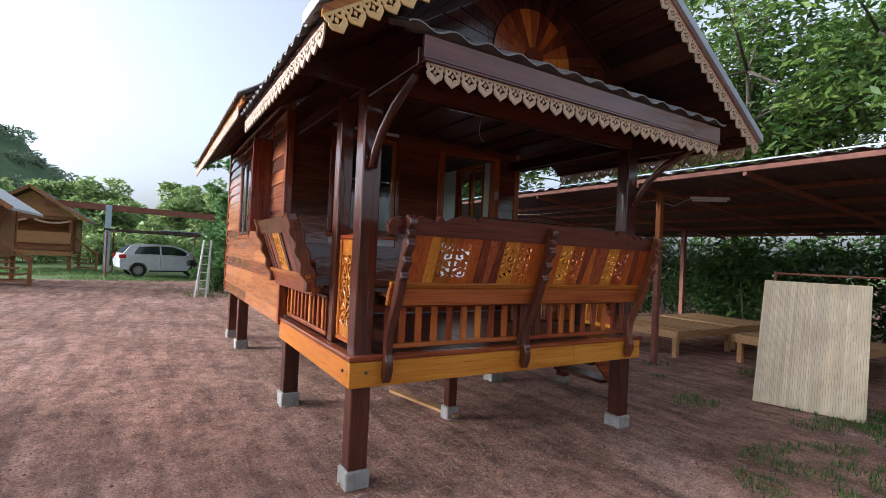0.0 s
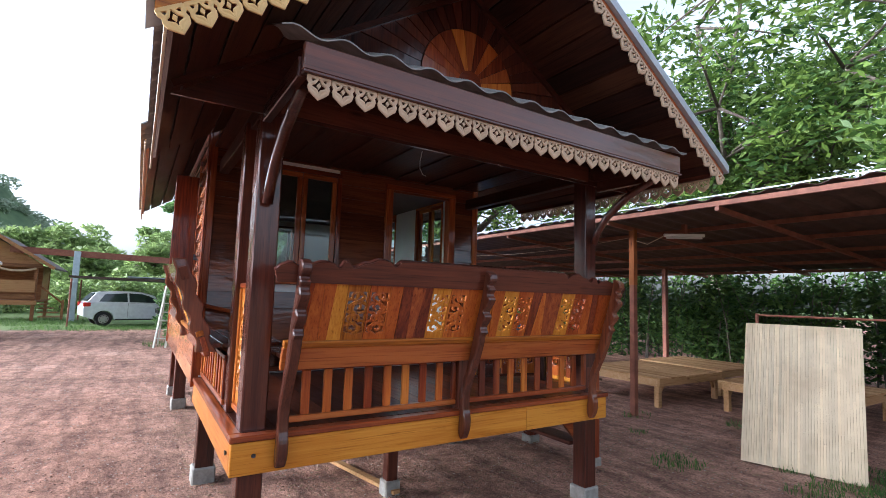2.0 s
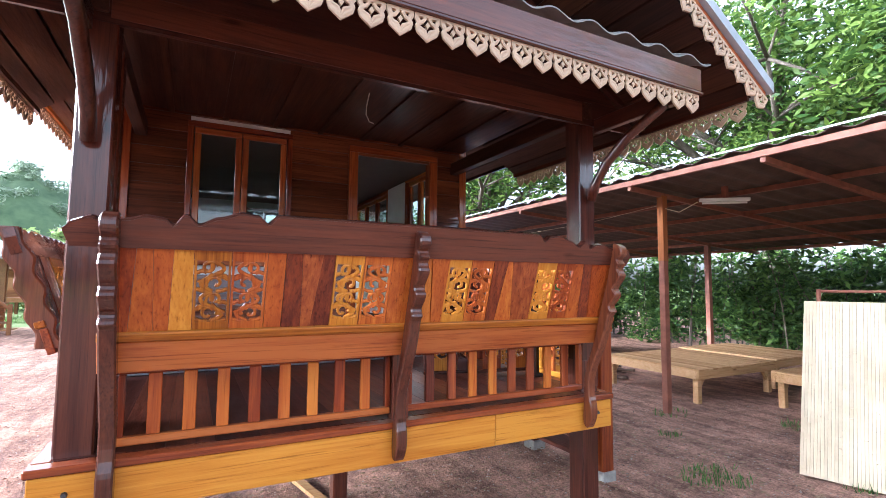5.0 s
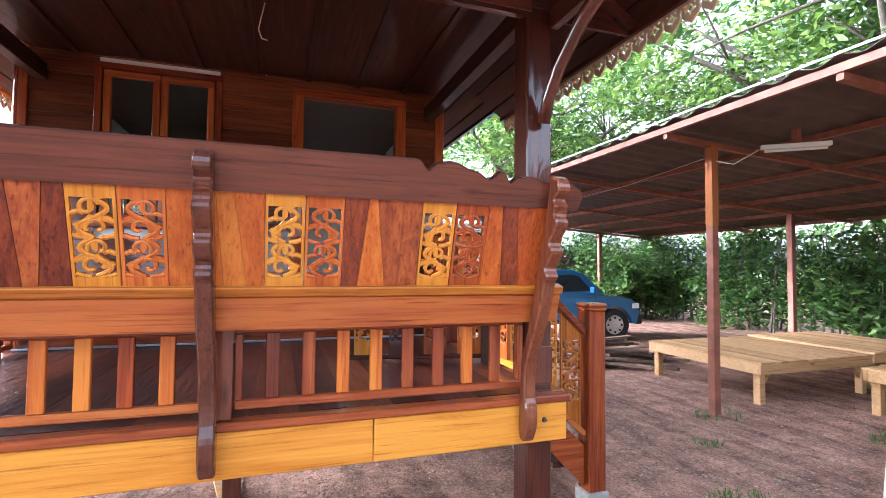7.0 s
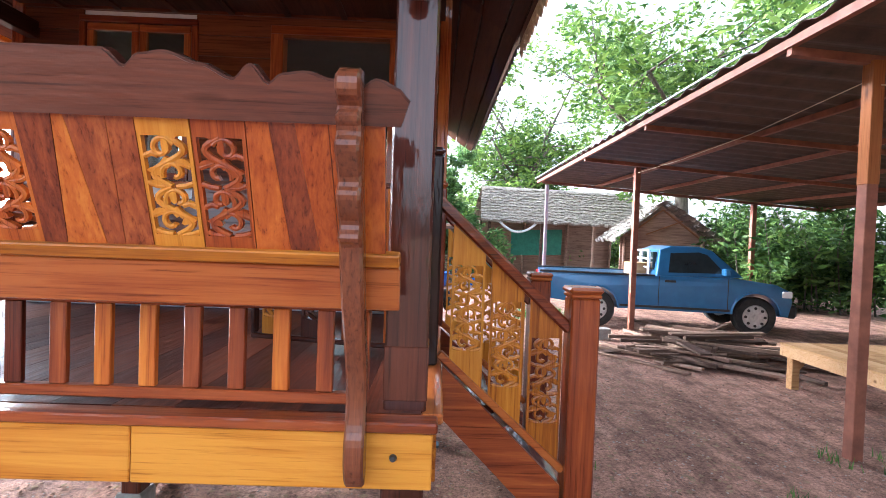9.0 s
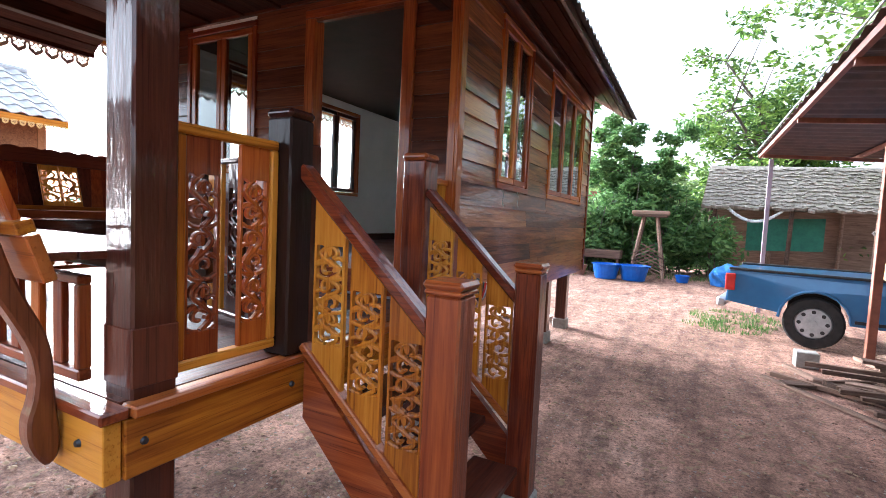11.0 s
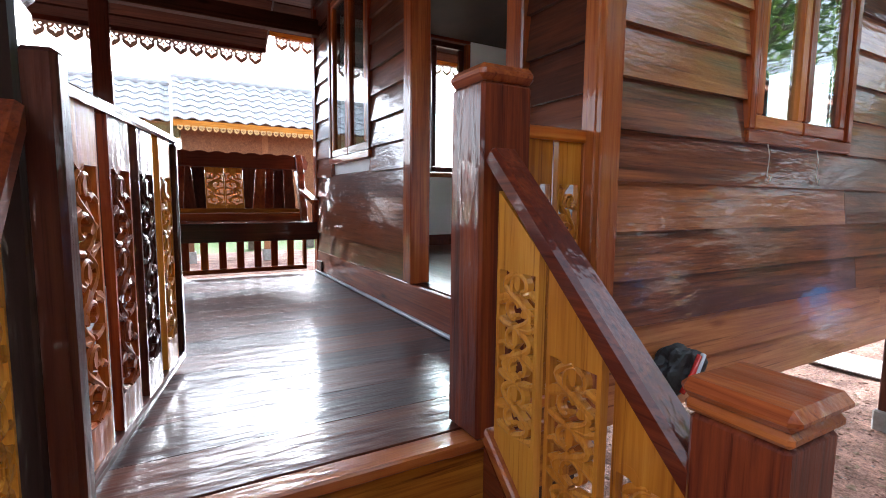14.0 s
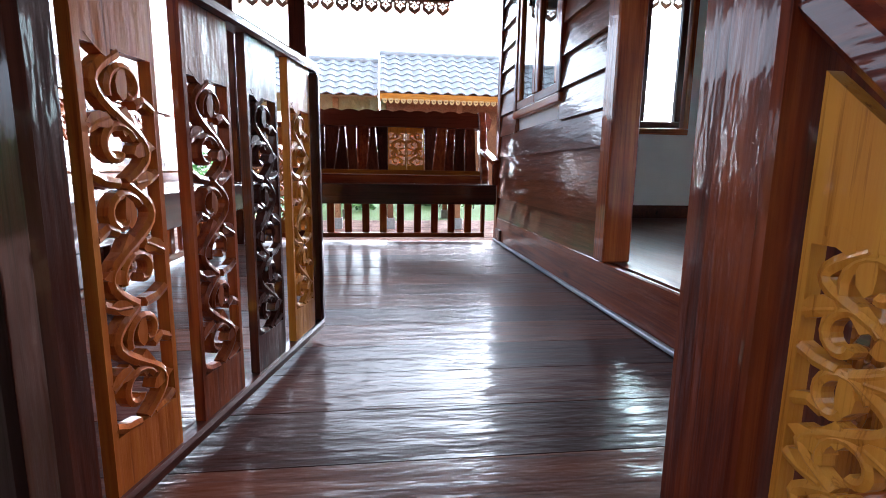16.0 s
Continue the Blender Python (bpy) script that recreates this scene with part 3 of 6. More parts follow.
# stairs
stairs = thing("staircase", "open teak steps with carved balustrades up to the veranda", "stairs")
SX0, SX1 = WX + 0.02, 3.66
for i, zt in enumerate((0.69, 0.46, 0.23)):
    x0 = WX + 0.03 + i * 0.19
    part("tread", boxm(x0, x0 + 0.25, 0.815, 1.605, zt - 0.04, zt, bev=0.006), W["darky"], stairs)
for sy in (0.738, 1.665):
    part("stringer", prism(bmesh.new(), [(SX0, 0.90), (SX0, 0.66), (3.64, 0.10), (3.64, 0.36)], 0.04, "y", sy - 0.02), W["redx"], stairs)
    nl = part("newel", boxm(3.65, 3.78, sy - 0.065, sy + 0.065, 0.06, 1.235, bev=0.008), W["redz"], stairs, "square reddish newel post")
    part("cap", boxm(3.645, 3.785, sy - 0.07, sy + 0.07, 1.236, 1.255, bev=0.006), W["redx"], nl)
    part("cap_moulding", boxm(3.638, 3.792, sy - 0.077, sy + 0.077, 1.256, 1.285, bev=0.012), W["redx"], nl)
    part("footing", boxm(3.635, 3.795, sy - 0.08, sy + 0.08, -0.04, 0.07, bev=0.01), M_CONC, nl)
    part("handrail", barm((3.092 if sy > 1 else 3.03, sy, 1.64 if sy > 1 else 1.665), (3.66, sy, 1.085), 0.075, 0.05, bev=0.010), W["redx"], stairs, "rounded reddish handrail")
    part("shoe_rail", barm((3.06, sy, 0.955), (3.65, sy, 0.43), 0.055, 0.035, bev=0.006), W["redx"], stairs)
    for j in range(3):
        cx = 3.185 + j * 0.183
        top = 1.62 - (cx - 3.03) * 0.878
        bot = 0.945 - (cx - 3.08) * 0.888
        sl = 0.88
        wv = 0.152
        bm = bmesh.new()
        hgt = top - bot
        lo, hi = 0.12, hgt - 0.12
        e = 0.011
        d = 0.02
        prism(bm, [(-wv / 2, sl * wv / 2), (wv / 2, -sl * wv / 2), (wv / 2, lo), (-wv / 2, lo)], d, "y", -d / 2)
        prism(bm, [(-wv / 2, hi), (wv / 2, hi), (wv / 2, hgt - sl * wv / 2), (-wv / 2, hgt + sl * wv / 2)], d, "y", -d / 2)
        box(bm, -wv / 2, -wv / 2 + e, -d / 2, d / 2, lo, hi)
        box(bm, wv / 2 - e, wv / 2, -d / 2, d / 2, lo, hi)
        scrollwork(bm, wv - 2 * e, hi - lo, lo, d * 1.15, 3)
        part("carved_baluster", bm, W["yellowz"], stairs, "yellow openwork carved board", m=Matrix.Translation((cx, sy, bot)))

# ---- body of the house: lap siding walls with openings ----
WIN_R = [(2.74, 3.48, 1.76, 3.02), (4.17, 5.80, 1.76, 3.0)]
WIN_L = [(2.72, 3.48, 1.76, 3.02), (4.05, 4.95, 1.76, 2.90)]
WIN_F = (0.46, 1.26, 1.80, 2.96)
DOOR = (1.84, 2.70, 1.12, 2.90)
TOPZ = 3.30


def cut(lo, hi, holes):
    """The stretches of lo..hi that no hole covers."""
    out = [(lo, hi)]
    for a, b in holes:
        out = [s for p, q in out for s in ((p, min(q, a)), (max(p, b), q)) if s[1] - s[0] > 0.01]
    return out


def siding_wall(name, label, axis, at, lo, hi, holes, out, zlo=0.86, row=0.148):
    """A wall of thin inner board with lapped planks outside; holes are (lo, hi, z0, z1). out is the outward sign."""
    inner = bmesh.new()
    zs = sorted({zlo + 0.04, TOPZ} | {h[2] for h in holes} | {h[3] for h in holes})
    for z0, z1 in zip(zs, zs[1:]):
        hh = [(a, b) for a, b, c, d in holes if c < (z0 + z1) / 2 < d]
        for a, b in cut(lo, hi, hh):
            t0, t1 = (at - 0.05 * out, at - 0.012 * out)
            t0, t1 = min(t0, t1), max(t0, t1)
            if axis == "x":
                box(inner, t0, t1, a, b, z0, z1)
            else:
                box(inner, a, b, t0, t1, z0, z1)
    wall = thing(name, label, "wall", inner, M_WHITE, kind="structure")
    rnd = random.Random(len(name))
    z = zlo
    while z < TOPZ - 0.02:
        z1 = min(z + row, TOPZ)
        hh = [(a, b) for a, b, c, d in holes if c < z1 - 0.02 and d > z + 0.02]
        for a, b in cut(lo, hi, hh):
            n = 1 if b - a < 2.6 else 2
            cutp = [a, b] if n == 1 else [a, a + (b - a) * rnd.uniform(0.35, 0.65), b]
            for p, q in zip(cutp, cutp[1:]):
                prof = [(at - 0.010 * out, z - 0.012), (at + 0.021 * out, z - 0.012), (at + 0.002 * out, z1), (at - 0.010 * out, z1)]
                bm = bmesh.new()
                if axis == "x":
                    prism(bm, prof, q - p - 0.002, "y", p + 0.001)
                else:
                    prism(bm, [(u, w) for u, w in prof], q - p - 0.002, "x", p + 0.001)
                # veranda-side planks get the siding tone with shade painted in
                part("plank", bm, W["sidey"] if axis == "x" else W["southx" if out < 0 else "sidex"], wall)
        z = z1
    return wall


siding_wall("wall_east", "varnished brown lap siding wall on the stair side", "x", WX, DY, BY, WIN_R, 1)
siding_wall("wall_west", "varnished brown lap siding wall facing the yard", "x", 0.0, DY, BY, WIN_L, -1)
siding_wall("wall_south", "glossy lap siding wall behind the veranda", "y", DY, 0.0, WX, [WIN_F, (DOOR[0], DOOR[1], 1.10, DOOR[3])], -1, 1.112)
siding_wall("wall_north", "lap siding back wall of the house", "y", BY, 0.0, WX, [(1.2, 1.9, 1.76, 2.9)], 1)
for cx, cy in ((WX + 0.004, DY - 0.004), (-0.004, DY - 0.004), (WX + 0.004, BY + 0.004), (-0.004, BY + 0.004)):
    sx, sy = (1 if cx > 1 else -1), (1 if cy > 4 else -1)
    bm = bmesh.new()
    box(bm, min(cx, cx + 0.024 * sx), max(cx, cx + 0.024 * sx), min(cy + 0.024 * sy, cy - 0.055 * sy), max(cy + 0.024 * sy, cy - 0.055 * sy), 0.84, TOPZ, bev=0.004)
    box(bm, min(cx - 0.055 * sx, cx), max(cx - 0.055 * sx, cx), min(cy, cy + 0.024 * sy), max(cy, cy + 0.024 * sy), 0.84, TOPZ, bev=0.004)
    part("corner_batten", bm, W["redz"], house)
part("skirting", boxm(0.03, WX - 0.03, DY - 0.024, DY - 0.004, FZ, 1.10, bev=0.005), W["redx"], house)
part("cover_strip", barm((0.03, DY - 0.036, FZ + 0.010), (WX - 0.03, DY - 0.036, FZ + 0.010), 0.022, 0.016, bev=0.004), M_FLASH, house, "pale metal strip along the wall foot")
room = thing("room_floor", "glossy grey-brown board floor inside the room", "floor", boxm(0.05, WX - 0.05, DY + 0.012, BY - 0.05, 1.04, 1.10), W["floorx"], kind="structure")
thing("ceiling", "dark board ceiling of the room", "ceiling", boxm(0.05, WX - 0.05, DY + 0.05, BY - 0.05, 3.02, 3.06), M_DARKIN, kind="structure")
bm = bmesh.new()
box(bm, 0.052, 0.068, DY + 0.06, BY - 0.06, 1.101, 1.20)
box(bm, 0.07, WX - 0.07, BY - 0.068, BY - 0.052, 1.101, 1.20)
box(bm, WX - 0.068, WX - 0.052, DY + 0.06, BY - 0.06, 1.101, 1.20)
thing("baseboard", "dark brown skirting round the room", "baseboard", bm, W["darkx"], kind="structure")


def window(name, label, axis, at, w, lights, out, tones=("red", "orange"), proud=0.03, inner="dark", reflect=True):
    """Casement window in an opening (lo, hi, z0, z1) with some glazed leaves."""
    lo, hi, z0, z1 = w
    ob = thing(name, label, "window", kind="structure")
    f = 0.045

    def bx(a, b, c, d, t0, t1, bev=0.005):
        p, q = at + t0 * out, at + t1 * out
        p, q = min(p, q), max(p, q)
        return boxm(p, q, a, b, c, d, bev=bev) if axis == "x" else boxm(a, b, p, q, c, d, bev=bev)
    s = "y" if axis == "x" else "x"
    for a, b, c, d, k in ((lo - 0.02, hi + 0.02, z0 - 0.02, z0 + f - 0.02, s), (lo - 0.02, hi + 0.02, z1 - f + 0.02, z1 + 0.02, s),
                          (lo - 0.02, lo + f - 0.02, z0 + f - 0.019, z1 - f + 0.019, "z"), (hi - f + 0.02, hi + 0.02, z0 + f - 0.019, z1 - f + 0.019, "z")):
        part("window_frame", bx(a, b, c, d, -0.055, proud), W[tones[0] + k], ob)
    lo, hi, z0, z1 = lo + 0.03, hi - 0.03, z0 + 0.03, z1 - 0.03
    st = (hi - lo) / lights
    for j in range(lights):
        a, b = lo + j * st + 0.003, lo + (j + 1) * st - 0.003
        g = 0.05
        leaf = part("casement", bx(a, b, z0, z0 + g, -0.02, proud - 0.008), W[tones[1] + s], ob)
        part("casement_rail", bx(a, b, z1 - g, z1, -0.02, proud - 0.008), W[tones[1] + s], leaf)
        part("casement_stile", bx(a, a + g, z0 + g + 0.001, z1 - g - 0.001, -0.02, proud - 0.008), W[tones[1] + "z"], leaf)
        part("casement_stile", bx(b - g, b, z0 + g + 0.001, z1 - g - 0.001, -0.02, proud - 0.008), W[tones[1] + "z"], leaf)
        gl = part("pane", bx(a + g - 0.004, b - g + 0.004, z0 + g - 0.004, z1 - g + 0.004, 0.002, 0.006, bev=0), M_GLASS, leaf, "clear reflecting pane")
        gl.visible_shadow = False
    return ob


window("window_1", "two-leaf teak casement window with clear panes", "x", WX, WIN_R[0], 2, 1, ("orange", "orange"))
window("window_2", "wide orange teak casement window with clear panes", "x", WX, WIN_R[1], 3, 1, ("orange", "orange"))
window("window_3", "teak casement window on the yard side", "x", 0.0, WIN_L[0], 2, -1, ("red", "dark"))
window("window_4", "dark framed casement window on the yard side", "x", 0.0, WIN_L[1], 2, -1, ("red", "dark"))
window("window_5", "two-leaf casement window behind the veranda", "y", DY, WIN_F, 2, -1, ("red", "red"))
window("window_6", "casement window in the back wall", "y", BY, (1.2, 1.9, 1.76, 2.9), 2, 1, ("red", "dark"))
door = thing("door_1", "open doorway with reddish varnished frame into the room", "door", kind="structure")
for a, b, c, d, k in ((DOOR[0] - 0.04, DOOR[0] + 0.05, 1.102, DOOR[3], "z"), (DOOR[1] - 0.05, DOOR[1] + 0.04, 1.102, DOOR[3], "z"), (DOOR[0] - 0.04, DOOR[1] + 0.04, DOOR[3] + 0.001, DOOR[3] + 0.06, "x")):
    part("door_frame", boxm(a, b, DY - 0.04, DY + 0.07, c, d, bev=0.006), W["red" + k], door)
# casement leaf standing open at the yard corner
sh = thing("open_shutter", "olive-brown casement leaf standing open at the corner", "window leaf", boxm(-0.24, -0.03, 2.665, 2.695, 1.80, 2.86, bev=0.004), W["redz"])
part("hinge", boxm(-0.035, 0.0, 2.67, 2.69, 2.0, 2.06), M_BOLT, sh)

M_WIRE = plain("pale_wire", (0.45, 0.40, 0.34), (0.58, 0.52, 0.45), 8, 0.5)
for wy in (2.86, 3.22):
    thing("window_hook", "thin pale hook wire hanging below the window sill", "hook", tube(bmesh.new(), [(WX + 0.024, wy, 1.745), (WX + 0.034, wy, 1.70), (WX + 0.028, wy + 0.004, 1.63), (WX + 0.03, wy + 0.02, 1.605), (WX + 0.03, wy + 0.03, 1.625)], 0.0022, 5), M_WIRE)
thing("ceiling_wire", "loose pale wire end hanging from the veranda ceiling", "wire", tube(bmesh.new(), [(1.62, 0.9, 3.03), (1.60, 0.9, 2.93), (1.59, 0.88, 2.86), (1.61, 0.86, 2.80), (1.64, 0.85, 2.79)], 0.004, 5), M_WIRE)

# ---- roof ----
roof = thing("house_roof", "two-tier grey corrugated gable roof over dark boards", "roof")
TAN = 0.645


def rz(x, top):
    return top - abs(x - RX) * TAN


def corrugated(y0, y1, half, top, side, wave=0.076, amp=0.017, th=0.008):
    """One slope, waves running down it."""
    n = int((y1 - y0) / wave * 6)
    vs, fs = [], []
    for j, e in ((0, 0.0), (1, half)):
        for k in range(n + 1):
            y = y0 + (y1 - y0) * k / n
            zz = amp * math.sin(2 * math.pi * (y - y0) / wave / 2)
            for t in (0, th):
                vs.append((RX + side * e, y, top - e * TAN + zz + t))
    m = (n + 1) * 2
    for k in range(n):
        a = k * 2
        fs.append((a + 1, a + 3, m + a + 3, m + a + 1))
        fs.append((a, m + a, m + a + 2, a + 2))
        fs.append((m + a, m + a + 1, m + a + 3, m + a + 2))
        fs.append((a, a + 2, a + 3, a + 1))
    fs.append((0, 1, m + 1, m))
    fs.append((m - 2, 2 * m - 2, 2 * m - 1, m - 1))
    return vs, fs


TIERS = [(-0.74, 1.75, 2.05, 4.16), (1.62, BY + 0.42, 2.10, 4.36)]
for y0, y1, half, top in TIERS:
    for side in (-1, 1):
        v, f = corrugated(y0, y1, half, top, side)
        sheet("roof_sheet", v, f, M_TIN, parent=roof)
        nbd = 13
        for k in range(nbd):
            e0, e1 = half * k / nbd + 0.01, half * (k + 1) / nbd - 0.004
            e1 = min(e1, half - 0.05)
            bm = prism(bmesh.new(), [(RX + side * e0, top - e0 * TAN - 0.075), (RX + side * e1, top - e1 * TAN - 0.075), (RX + side * e1, top - e1 * TAN - 0.055), (RX + side * e0, top - e0 * TAN - 0.055)], y1 - y0 - 0.06, "y", y0 + 0.03)
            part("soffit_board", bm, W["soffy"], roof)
    part("ridge_cap", prism(bmesh.new(), [(RX, top + 0.06), (RX + 0.2, top + 0.05 - 0.2 * TAN), (RX + 0.2, top + 0.035 - 0.2 * TAN), (RX, top + 0.04), (RX - 0.2, top + 0.035 - 0.2 * TAN), (RX - 0.2, top + 0.05 - 0.2 * TAN)], y1 - y0, "y", y0), M_FLASH, roof, "grey metal ridge cap")

# fretwork motif: hangs from z = 0 in the xz plane
def motif(mat, s=0.102):
    bm = bmesh.new()
    d = 0.014
    ring = [(-0.50, 0.0), (-0.5, -0.2), (-0.40, -0.36), (-0.46, -0.52), (-0.40, -0.70), (-0.2, -0.84), (0, -1.0), (0.2, -0.84), (0.40, -0.70), (0.46, -0.52), (0.40, -0.36), (0.5, -0.2), (0.5, 0.0)]
    ribbon(bm, [(x * s * 0.92, z * s) for x, z in ring], 0.20 * s, d)
    for g in (-1, 1):
        ribbon(bm, [(g * x * s, z * s) for x, z in ((0.40, -0.40), (0.20, -0.30), (0.10, -0.16), (0.22, -0.05))], 0.15 * s, d)
        ribbon(bm, [(g * x * s, z * s) for x, z in ((0.02, -0.92), (0.12, -0.66), (0.36, -0.56))], 0.15 * s, d)
    box(bm, -0.5 * s, 0.5 * s, -d / 2, d / 2, -0.12 * s, 0.03 * s)
    prism(bm, [(-0.10 * s, -0.42 * s), (0, -0.28 * s), (0.10 * s, -0.42 * s), (0, -0.58 * s)], d * 0.8, "y", -d * 0.4)
    return mesh_of("fretwork_motif", bm, mat)


MOTIF = motif(M_LACE)
MOTIFY = motif(M_LACEY)


def fringe(owner, p, q, me, step=0.112, name="fretwork_motif"):
    """Motifs from p to q, hanging straight down."""
    p, q = Vector(p), Vector(q)
    d = q - p
    n = max(1, round(d.length / step))
    ang = math.atan2(d.y, d.x)
    horiz = Vector((d.x, d.y)).length
    sl = math.atan2(d.z, horiz)
    for k in range(n):
        c = p + d * ((k + 0.5) / n)
        part(name, me, None, owner, m=Matrix.Translation(c) @ Matrix.Rotation(ang, 4, "Z") @ Matrix.Rotation(-sl, 4, "Y"))


# front barge boards with flashing, each with its fringe
FY = -0.74
top, half = TIERS[0][3], TIERS[0][2]
for side, me, tone in ((-1, MOTIFY, "yellow"), (1, MOTIF, "red")):
    e0, e1 = 0.0, half
    a = (RX + side * e0, FY - 0.02, top + 0.0)
    b = (RX + side * e1, FY - 0.02, top - e1 * TAN)
    brd = part("barge_board", prism(bmesh.new(), [(a[0], a[2] - 0.02), (b[0], b[2] - 0.02), (b[0], b[2] - 0.075), (a[0], a[2] - 0.075)], 0.022, "y", FY - 0.03), W[tone + "x"], roof)
    part("flashing", prism(bmesh.new(), [(a[0], a[2] + 0.055), (b[0] + side * 0.03, b[2] + 0.035), (b[0] + side * 0.03, b[2] - 0.03), (a[0], a[2] - 0.018)], 0.30, "y", FY - 0.062), M_FLASH, roof, "folded grey metal barge flashing")
    fringe(roof, (a[0], FY - 0.036, a[2] - 0.075), (b[0], FY - 0.036, b[2] - 0.075), me)
for side in (-1, 1):
    for (y0, y1, half, top), me in zip(TIERS, (MOTIF, MOTIFY)):
        x = RX + side * (half - 0.06)
        z = top - (half - 0.06) * TAN
        part("fascia", boxm(x - 0.012, x + 0.012, y0 + 0.04, y1 - 0.02, z - 0.10, z - 0.03), W["yellowy"] if y0 > 0 and side < 0 else W["darky"], roof)
        if y0 < 0:
            fringe(roof, (x + side * 0.018, y0 + 0.06, z - 0.10), (x + side * 0.018, y1 - 0.05, z - 0.10), me)
        elif side < 0:
            fringe(roof, (x + side * 0.018, y0 + 0.2, z - 0.10), (x + side * 0.018, y1 - 0.05, z - 0.10), MOTIF)

# gable wall with sunburst boards
gable = thing("gable", "dark gable boarding with a carved sunburst fan", "gable")
GY = 0.06
hub = (RX, 3.33)
part("gable_board", prism(bmesh.new(), [(RX - 1.95, 2.76), (RX + 1.95, 2.76), (RX, 4.16 - 0.08)], 0.02, "y", GY + 0.012), W["darkx"], gable)
nf = 22
for k in range(nf):
    a0, a1 = math.pi * k / nf + 0.006, math.pi * (k + 1) / nf - 0.006

    def reach(a):
        c, s = abs(math.cos(a)), math.sin(a)
        return (4.16 - 0.10 - hub[1]) / (s + c * TAN) * 0.97
    for r0, r1a, r1b, mt, off in ((0.43, reach(a0), reach(a1), ("soffz"), 0.0), (0.10, 0.422, 0.422, ("orangez", "redz", "redz")[k // 2 % 3], -0.008)):
        pts = [(hub[0] + r0 * math.cos(a0), hub[1] + r0 * math.sin(a0)), (hub[0] + r1a * math.cos(a0), hub[1] + r1a * math.sin(a0)),
               (hub[0] + r1b * math.cos(a1), hub[1] + r1b * math.sin(a1)), (hub[0] + r0 * math.cos(a1), hub[1] + r0 * math.sin(a1))]
        if off == 0.0 or k % 2 == 0:
            if off:
                a1b = math.pi * (k + 2) / nf - 0.006
                pts = [(hub[0] + r0 * math.cos(a0), hub[1] + r0 * math.sin(a0)), (hub[0] + r1a * math.cos(a0), hub[1] + r1a * math.sin(a0)),
                       (hub[0] + r1a * math.cos(a1), hub[1] + r1a * math.sin(a1)), (hub[0] + r1b * math.cos(a1b), hub[1] + r1b * math.sin(a1b)), (hub[0] + r0 * math.cos(a1b), hub[1] + r0 * math.sin(a1b))]
            part("sunburst_ray", prism(bmesh.new(), pts, 0.016, "y", GY - 0.006 + off), W["darkz"] if off == 0 else W[mt], gable)
bm = prism(bmesh.new(), [(hub[0] + 0.10 * math.cos(math.pi * k / 12), hub[1] + 0.10 * math.sin(math.pi * k / 12)) for k in range(13)], 0.03, "y", GY - 0.03)
part("sunburst_hub", bm, W["redx"], gable)
for side in (-1, 1):
    part("gable_batten", barm((RX, GY - 0.015, 4.06), (RX + side * 1.95, GY - 0.015, 4.06 - 1.95 * TAN), 0.03, 0.04), W["darkx"], gable)

# pent roof over the front with fascia and fringe
pent = thing("pent_roof", "small corrugated pent roof with fascia and fretwork fringe", "roof")
PX0, PX1 = 0.02, 3.04
n = 26 * 8
vs, fs = [], []
for j, (y, z) in enumerate(((-0.74, 2.89), (0.05, 3.26))):
    for k in range(n + 1):
        x = PX0 - 0.06 + (PX1 - PX0 + 0.12) * k / n
        zz = 0.018 * math.sin(2 * math.pi * k / 16)
        for t in (0, 0.008):
            vs.append((x, y, z + zz + t))
m = (n + 1) * 2
for k in range(n):
    a = k * 2
    fs += [(a + 1, a + 3, m + a + 3, m + a + 1), (a, m + a, m + a + 2, a + 2), (a, a + 2, a + 3, a + 1)]
sheet("pent_sheet", vs, fs, M_TIN, parent=pent)
fb = part("fascia_beam", boxm(0.07, 3.035, -0.725, -0.685, 2.725, 2.86, bev=0.006), W["topr"], pent, "reddish varnished fascia beam")
part("fascia_lip", boxm(0.07, 3.035, -0.735, -0.684, 2.707, 2.723, bev=0.004), W["darkx"], pent)
fringe(pent, (0.09, -0.712, 2.707), (3.02, -0.712, 2.707), MOTIF, 0.118)
for bx in (0.075, 3.0):
    part("outrigger", boxm(bx - 0.02, bx + 0.03, -0.68, 0.05, 2.70, 2.80, bev=0.005), W["darky"], pent)
for bx in (0.115, WX - 0.115):
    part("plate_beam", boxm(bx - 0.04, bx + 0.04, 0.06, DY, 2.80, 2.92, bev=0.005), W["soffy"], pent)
    pts = [(bx, 0.045 - 0.02 * 0, 2.22), (bx, 0.0, 2.33), (bx, -0.10, 2.45), (bx, -0.28, 2.58), (bx, -0.55, 2.70)]
    part("brace", tube(bmesh.new(), pts, 0.032, 8), W["darkz"], pent, "curved round brace", smooth=True)
part("plate_beam", boxm(0.16, WX - 0.16, 0.07, 0.15, 2.78, 2.92, bev=0.005), W["darkx"], pent)
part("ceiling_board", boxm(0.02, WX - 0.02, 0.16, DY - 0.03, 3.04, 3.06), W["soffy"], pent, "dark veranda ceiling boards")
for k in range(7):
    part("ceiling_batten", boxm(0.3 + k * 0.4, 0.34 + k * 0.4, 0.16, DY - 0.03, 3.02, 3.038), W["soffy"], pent)

